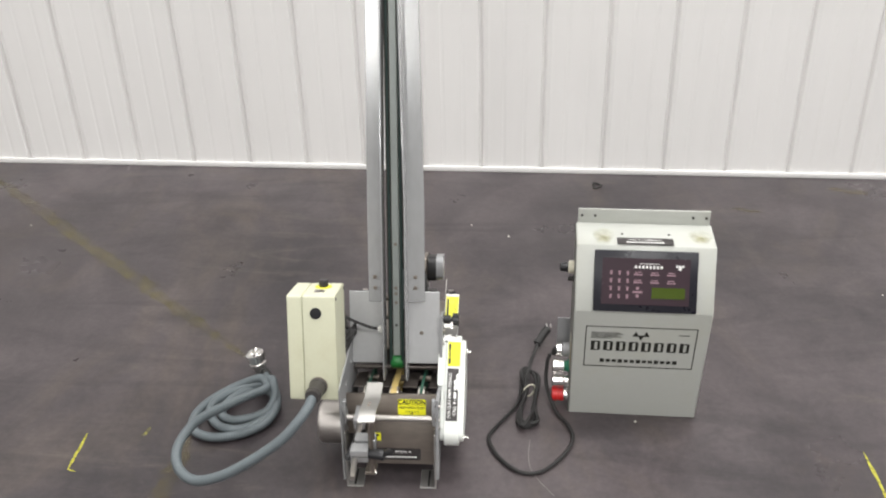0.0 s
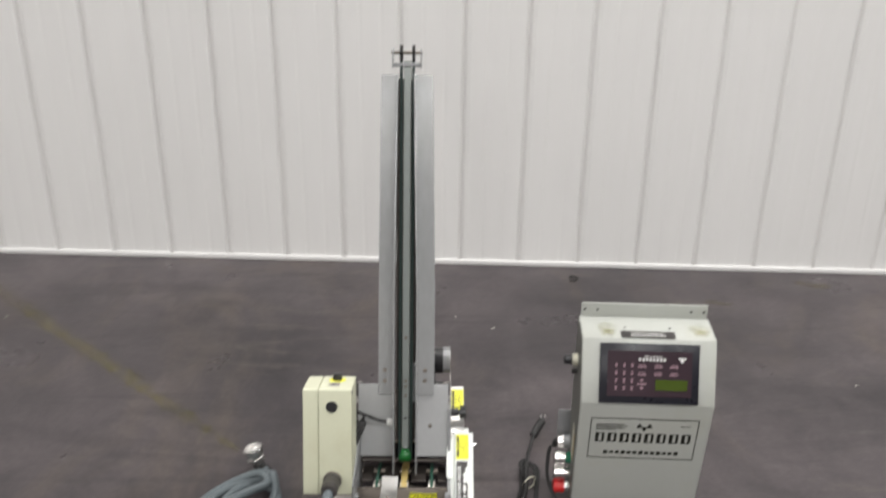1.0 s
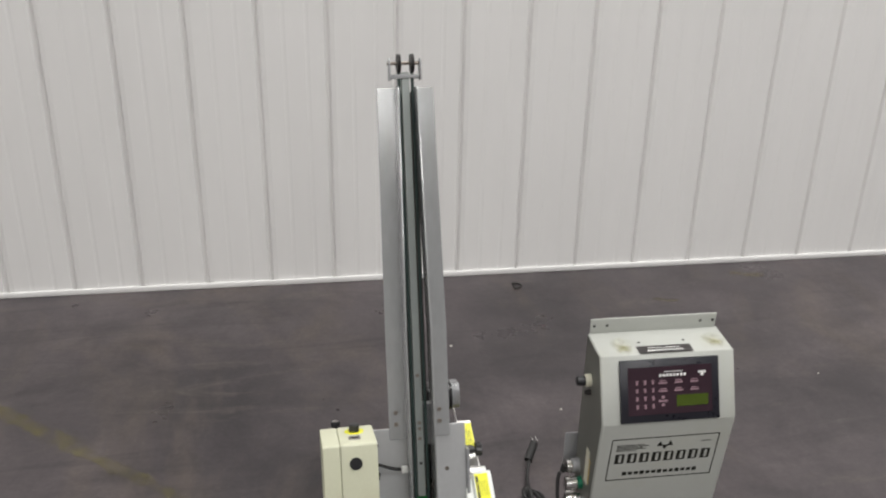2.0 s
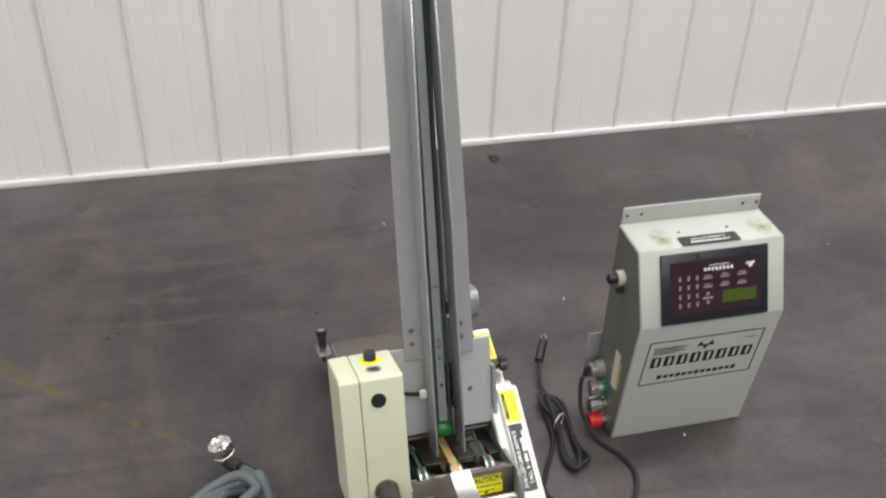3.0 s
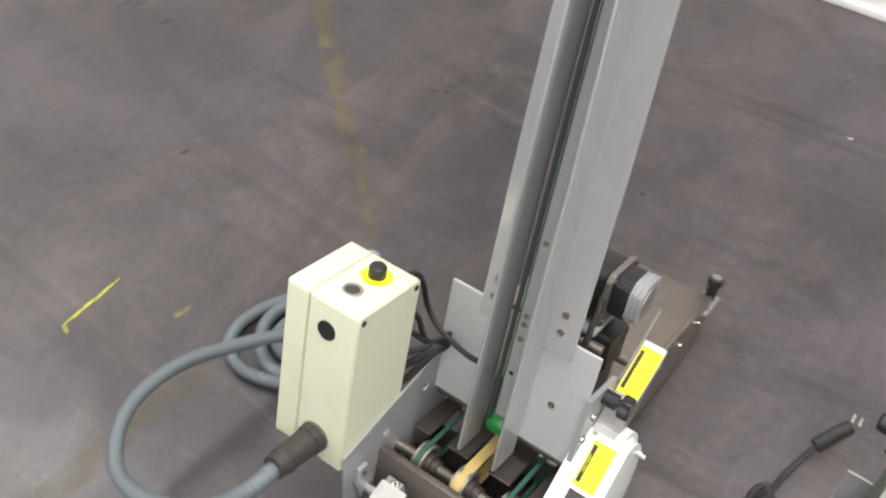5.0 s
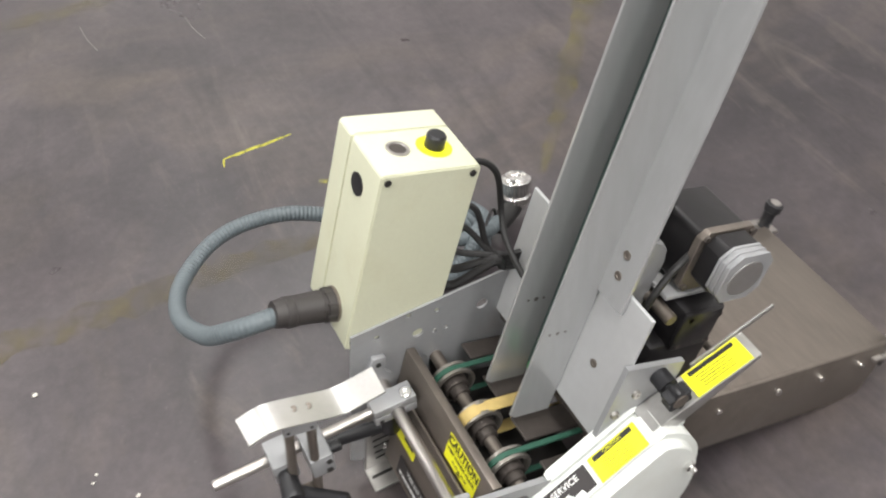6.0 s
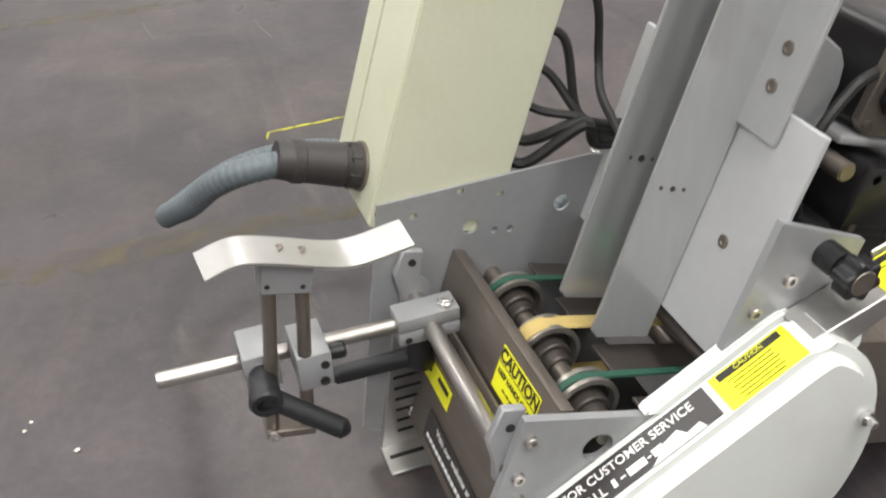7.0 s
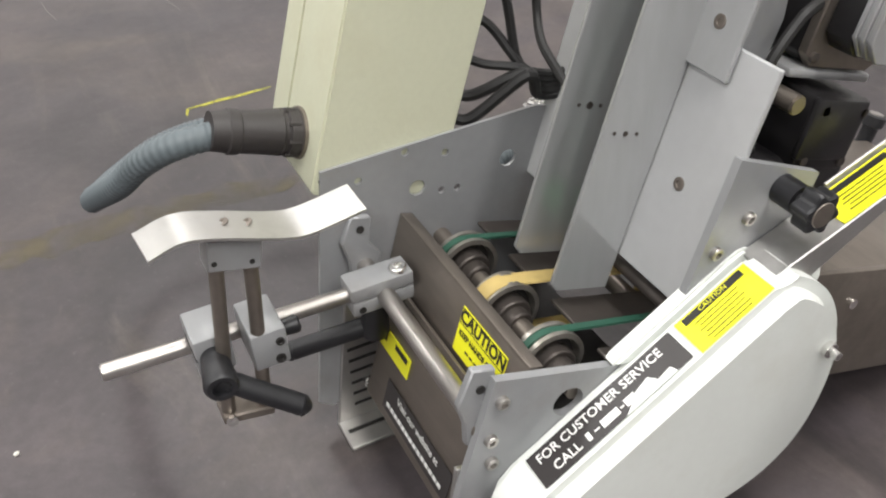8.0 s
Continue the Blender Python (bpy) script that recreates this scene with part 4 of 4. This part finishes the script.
cp("display", sheet(0.068, 0.023, KP @ pose(0.047, -0.023, 0), 0.001, 0.0066), LCD, kp, "green display window")
for q in (*[(-0.021 + 0.0075 * k, 0.031, 0.0045, 0.0055) for k in range(8)], (0.007, 0.038, 0.04, 0.0012), (0.069, 0.031, 0.006, 0.01), (0.063, 0.034, 0.004, 0.005), (0.075, 0.034, 0.004, 0.005)):
    cp("brand_shape", bars([q], KP, 0.0068), LABEL_WHITE, kp, smooth=False)
for r in range(4):
    for c in range(3):
        cp("key", bars([(-0.071 + c * 0.017, 0.021 - r * 0.0165, 0.006, 0.002), (-0.071 + c * 0.017, 0.0165 - r * 0.0165, 0.004, 0.006)], KP, 0.0068), PINK, kp, smooth=False)
for r in range(2):
    for c in range(3):
        cp("key", bars([(-0.016 + c * 0.034, 0.015 - r * 0.0165, 0.018, 0.003), (-0.016 + c * 0.034, 0.0195 - r * 0.0165, 0.014, 0.002)], KP, 0.0068), PINK, kp, smooth=False)
cp("arrow_keys", bars([(-0.016, -0.022, 0.02, 0.004), (-0.016, -0.014, 0.006, 0.006), (-0.016, -0.030, 0.006, 0.006)], KP, 0.0068), PINK, kp, smooth=False)
TOPF = facing((0.1417, 0.2768, 0.4440), (1, 0.0, 0), (0, 1, 0.043))
tl = cp("web_label", sheet(0.116, 0.0265, TOPF), LABEL_BLACK, label="black label with white print")
cp("print", lettering("Visit our website at", 0.0085, TOPF @ pose(0, 0.005, 0.0007)), LABEL_WHITE, tl, smooth=False)
cp("print_bar", bars([(-0.036 + 0.006 * k, -0.005, 0.0042, 0.0042) for k in range(13)], TOPF), LABEL_WHITE, tl, smooth=False)
for u, v in ((0.0957, 0.307), (0.1934, 0.3077)):
    cp("rivet", turned((u, v, 0.444), (0, 0, 1), [(0, 0.003), (0.0015, 0.002)], 10), DARK)
for u, v, w, h in ((0.056, 0.297, 0.045, 0.07), (0.258, 0.302, 0.05, 0.06)):
    blot = slab([(w / 2 * math.cos(q) * (1 + 0.2 * math.sin(3 * q)), h / 2 * math.sin(q)) for q in [k * math.tau / 20 for k in range(20)]], 0.0001, 0.0003, "z", 0)
    blot.transform(facing((u, v, 0.4436 + (v - 0.3) * 0.043), (1, 0, 0), (0, 1, 0.043)))
    cp("glue_stain", blot, STAIN, cab, "faint yellow glue stain", smooth=False)
ls = Vector((0, -0.042, 0.310)).normalized()
LB = facing(Vector((0.144, 0.22135, 0.2120)) + Vector((0, -ls.z, ls.y)) * 0.0004, (1, 0, 0), ls)
cp("name_plate_border", join(*[sheet(w, h, LB @ pose(x, y, 0), 0.0004) for x, y, w, h in ((0, 0.0583, 0.234, 0.002), (0, -0.0583, 0.234, 0.002), (-0.1166, 0, 0.002, 0.1166), (0.1166, 0, 0.002, 0.1166))]), INK, smooth=False)
for k in range(8):
    u = -0.0945 + k * 0.027
    cp("brand_shape", bars([(u - 0.0062, 0.003, 0.0078, 0.0270), (u + 0.0070, 0.003, 0.0056, 0.0250)] + [(u + 0.001, 0.003 + q, 0.0130, 0.0026) for q in (0.0122, -0.0122)], LB, 0.0002), INK, smooth=False)
for u, v, s in ((-0.011, 0.040, 1), (0.0, 0.029, -1), (0.011, 0.040, 1)):
    tri = slab([(u - 0.007 * s, v - 0.007 * s), (u + 0.007 * s, v - 0.007 * s), (u, v + 0.007 * s)], 0.0002, 0.0005, "z", 0)
    tri.transform(LB)
    cp("brand_shape", tri, INK, smooth=False)
for k in range(13):
    cp("print_bar", bars([(-0.078 + 0.0130 * k, -0.041, 0.0092, 0.0082 if k % 3 else 0.0105)], LB, 0.0002), INK, smooth=False)
for q in ((-0.075, 0.0415, 0.060, 0.0014), (-0.071, 0.0375, 0.068, 0.0014), (-0.077, 0.0335, 0.056, 0.0014), (-0.073, 0.0295, 0.064, 0.0014), (-0.083, 0.0255, 0.044, 0.0014), (0.09, 0.04, 0.022, 0.0016)):
    cp("print_bar", bars([q], LB, 0.0002), DARK, smooth=False)
# connectors and switch on its side
sw = cp("selector_switch", turned((0.0, 0.305, 0.36), (-1, 0, 0), [(0, 0.014), (0.012, 0.014), (0.014, 0.011)], 20), CREAM)
cp("knob", turned((-0.014, 0.305, 0.36), (-1, 0, 0), [(0, 0.011), (0.016, 0.010), (0.018, 0.007)], 18), BLACK, sw)
cp("indicator", turned((0.0, 0.298, 0.335), (-1, 0, 0), [(0, 0.006), (0.014, 0.005)], 14), DARK)
for v, w, m in ((0.300, 0.096, CHROME), (0.292, 0.060, CHROME), (0.284, 0.026, RED)):
    base = cp("socket", turned((0.0, v, w), (-1, 0, 0), [(0, 0.0145), (0.006, 0.0145), (0.006, 0.012), (0.012, 0.012)], 20), GREEN_CAP if w == 0.096 else CHROME)
    cp("cap", turned((-0.011, v, w), (-1, 0, 0), [(0, 0.0125), (0.002, 0.0155), (0.012, 0.0155), (0.0125, 0.0145), (0.0145, 0.0145), (0.015, 0.0160), (0.026, 0.0160), (0.028, 0.012)], 22), m, base)
inlet = cp("inlet", turned((0.0, 0.328, 0.122), (-1, 0, 0), [(0, 0.0175), (0.004, 0.0175), (0.004, 0.0165), (0.016, 0.0165), (0.018, 0.014)], 26), ALU, label="grey metal power inlet fitting")
cp("inlet_ring", turned((-0.018, 0.328, 0.122), (-1, 0, 0), [(0, 0.0125), (0.001, 0.0170), (0.008, 0.0170), (0.0085, 0.0155), (0.012, 0.0155), (0.013, 0.012)], 26), CHROME, inlet)
cp("inlet_boot", turned((-0.030, 0.328, 0.122), (-1, -0.3, -1.4), [(0, 0.0095), (0.008, 0.008), (0.016, 0.0055)], 16), RUBBER, inlet)
sl = cp("side_label", block(-0.0018, -0.0012, 0.262, 0.284, 0.118, 0.205, 0), CREAM, label="cream side label with a yellow strip", smooth=False)
cp("label_strip", block(-0.0018, -0.0012, 0.254, 0.261, 0.125, 0.190, 0), TAN, sl, smooth=False)
cp("rear_lug", block(-0.030, 0.0, 0.350, 0.353, 0.10, 0.195, 0.001), ALU)

# ---- power cord ----
cord = thing("power_cord", (0.26, 0.25, 0), "black power cord bundled on the concrete floor", "cord")
run = [(0.309, 0.330, 0.113), (0.303, 0.322, 0.095), (0.302, 0.298, 0.045), (0.324, 0.250, 0.008), (0.349, 0.205, 0.006), (0.356, 0.155, 0.006), (0.3285, 0.0994, 0.006), (0.2825, 0.0544, 0.006), (0.2386, 0.0527, 0.006), (0.194, 0.0944, 0.006), (0.1703, 0.154, 0.006), (0.1885, 0.199, 0.006), (0.236, 0.280, 0.008)]
for k in range(4):
    w = (0.0, 0.007, -0.004, 0.010)[k]
    run += [(0.248 + w, 0.372 - 0.5 * w, 0.012 + 0.005 * k), (0.262 + w, 0.395 - w, 0.018), (0.281 + 0.5 * w, 0.352, 0.012 + 0.003 * k), (0.274 - 0.3 * w, 0.26, 0.01), (0.276 - w, 0.212 + w, 0.008 + 0.004 * k), (0.256 - w, 0.196 - w, 0.008 + 0.003 * k), (0.240 - 0.5 * w, 0.222, 0.012), (0.252 + 0.3 * w, 0.30, 0.014 + 0.003 * k)]
run += [(0.262, 0.38, 0.02), (0.27, 0.44, 0.012), (0.29, 0.50, 0.03)]
part("cord", tube(glide(run, 0.006), 0.0044, 8), RUBBER, cord)
part("plug", tube(glide([(0.285, 0.49, 0.026), (0.30, 0.515, 0.036), (0.312, 0.535, 0.04)], 0.004), 0.011, 12, wide=0.8), RUBBER, cord)
for d in (-0.005, 0.005):
    part("prong", block(0.316 + d - 0.001, 0.316 + d + 0.001, 0.54, 0.556, 0.038, 0.044, 0), CHROME, cord)
part("tie", tube([Vector((0.262 + 0.014 * math.cos(a), 0.315 + 0.01 * math.cos(a), 0.016 + 0.016 * math.sin(a))) for a in [k * math.tau / 16 for k in range(17)]], 0.002, 6), CREAM, cord)

# ---- floor marks ----
def mark(x0, y0, x1, y1, w, label, seed):
    rnd = random.Random(seed)
    bm = bmesh.new()
    d = Vector((x1 - x0, y1 - y0, 0))
    n = max(4, int(d.length / 0.02))
    side = Vector((-d.y, d.x, 0)).normalized() * w / 2
    rows = []
    for k in range(n + 1):
        p = Vector((x0, y0, 0.0006)) + d * k / n
        taper = min(1.0, 0.25 + 4 * min(k, n - k) / n)
        rows.append((bm.verts.new(p + side * taper * rnd.uniform(0.5, 1.1)), bm.verts.new(p - side * taper * rnd.uniform(0.5, 1.1))))
    for a, b in zip(rows, rows[1:]):
        bm.faces.new((a[0], a[1], b[1], b[0]))
    ob = part("floor_marking", bm, PAINT_LINE, smooth=False)
    return tagged(ob, label, "floor marking", kind="structure")


mark(-0.745, 0.026, -0.748, 0.145, 0.009, "short bright yellow paint mark on concrete", 3)
mark(0.982, 0.15, 0.986, -0.05, 0.009, "short bright yellow paint mark on concrete", 4)
mark(-0.745, 0.028, -0.725, 0.022, 0.004, "short bright yellow paint mark on concrete", 5)


def mark_with(material, *args):
    ob = mark(*args)
    ob.data.materials[0] = material
    ob.name = "floor_stripe"
    return ob


mark_with(PAINT_CRUMB, -0.617, 0.135, -0.610, 0.172, 0.014, "small crumbled yellow paint mark on concrete", 6)
mark_with(PAINT_OLD, -1.70, 1.54, -0.46, 0.45, 0.055, "old rubbed yellow stripe across the concrete", 7)
mark_with(PAINT_FAINT, -0.505, 0.14, -0.535, -0.50, 0.06, "faint worn yellow-brown stripe on concrete", 8)
mark_with(PAINT_FAINT, 0.935, 1.29, 1.025, 1.27, 0.03, "small brown blotch on the concrete", 11)
mark_with(PAINT_FAINT, 1.28, 1.44, 1.40, 1.41, 0.04, "small brown blotch on the concrete", 12)
mark_with(PAINT_OLD, -1.32, 0.02, -1.36, -0.5, 0.05, "old rubbed yellow stripe across the concrete", 9)
for n, (x, y, r) in enumerate(((-0.222, -0.246, 0.004), (-0.274, -0.284, 0.003), (-0.428, -0.329, 0.005), (-0.264, -0.29, 0.003), (0.095, 1.16, 0.005), (0.213, 1.09, 0.005), (0.441, 0.72, 0.005), (0.502, 0.228, 0.006), (1.235, 0.78, 0.004), (-1.339, 1.131, 0.005))):
    rnd = random.Random(n)
    bm = bmesh.new()
    bmesh.ops.create_icosphere(bm, subdivisions=1, radius=r * 0.7)
    for v in bm.verts:
        v.co *= rnd.uniform(0.7, 1.25)
        v.co.z *= 0.4
    bmesh.ops.translate(bm, verts=bm.verts, vec=(x, y, r * 0.4))
    tagged(part("debris_chip", bm, CHIP, smooth=False), "small pale chip of grit on the floor", "debris", "floor chips")
ring = tube([Vector((0.509 + 0.012 * math.cos(a) + 0.006 * math.cos(2 * a), 1.45 + 0.02 * math.sin(a), 0.003)) for a in [k * math.tau / 14 for k in range(15)]], 0.003, 6)
tagged(part("metal_clip", ring, DARK), "small dark bent metal clip on the floor", "debris")

# wires between the junction box and the feeder
for k, b in enumerate((0.187, 0.14, 0.112, 0.085, 0.058, 0.042)):
    x0 = -0.15 + 0.006 * (k % 2)
    if k == 0:
        pts = [H(-0.152, -0.07, b - 0.006), H(-0.154, -0.045, b - 0.007), H(-0.152, -0.024, b - 0.024), H(-0.147, -0.010, 0.122), H(-0.128, -0.012, 0.104), H(-0.102, -0.012, 0.093), H(-0.084, -0.009, 0.085), H(-0.068, -0.005, 0.081)]
    else:
        pts = [H(x0, -0.07, b), H(x0 + 0.008, -0.05, b - 0.004), H(-0.135 + 0.004 * k, -0.025, 0.083 + 0.05 * (b - 0.06)), H(-0.122, -0.006, 0.086 - 0.004 * k), H(-0.118, 0.012, 0.09 - 0.004 * k), H(-0.11, 0.03, 0.08)]
    part("wire", tube(glide(pts, 0.005), 0.0034 if k < 4 else 0.0045, 8), RUBBER, feeder)
hp("wire_plug", block(-0.068, -0.0545, -0.011, 0.0005, 0.074, 0.087, 0.002), LABEL_WHITE)
for a in (-0.026, -0.008):
    hp("flange_hole", turned((-0.0503, a, 0.088), (1, 0, 0), [(0, 0.0014), (0.0003, 0.0014)], 10), STEEL_DARK, smooth=False)
hp("flange_hole", turned((-0.0503, -0.017, 0.088), (1, 0, 0), [(0, 0.0026), (0.0003, 0.0026)], 14), STEEL_DARK, smooth=False)
for a, r in ((-0.033, 0.0014), (-0.024, 0.0019), (-0.015, 0.0014)):
    hp("flange_hole", turned((-0.0023, a, 0.09), (1, 0, 0), [(0, r), (0.0003, r)], 10), STEEL_DARK, smooth=False)

# pale scratches in the concrete
for ends in ([(0.262, 0.16), (0.258, 0.09), (0.275, 0.04), (0.31, -0.01)], [(-1.182, 0.092), (-1.14, 0.094), (-1.092, 0.103)], [(-1.26, -0.095), (-1.21, -0.092), (-1.162, -0.083)]):
    line = glide([(x, y, 0.0) for x, y in ends], 0.012)
    tagged(part("floor_scratch", tube(line, 0.0007, 6), SCRATCH), "thin pale scratch in the concrete", "floor mark", kind="structure")
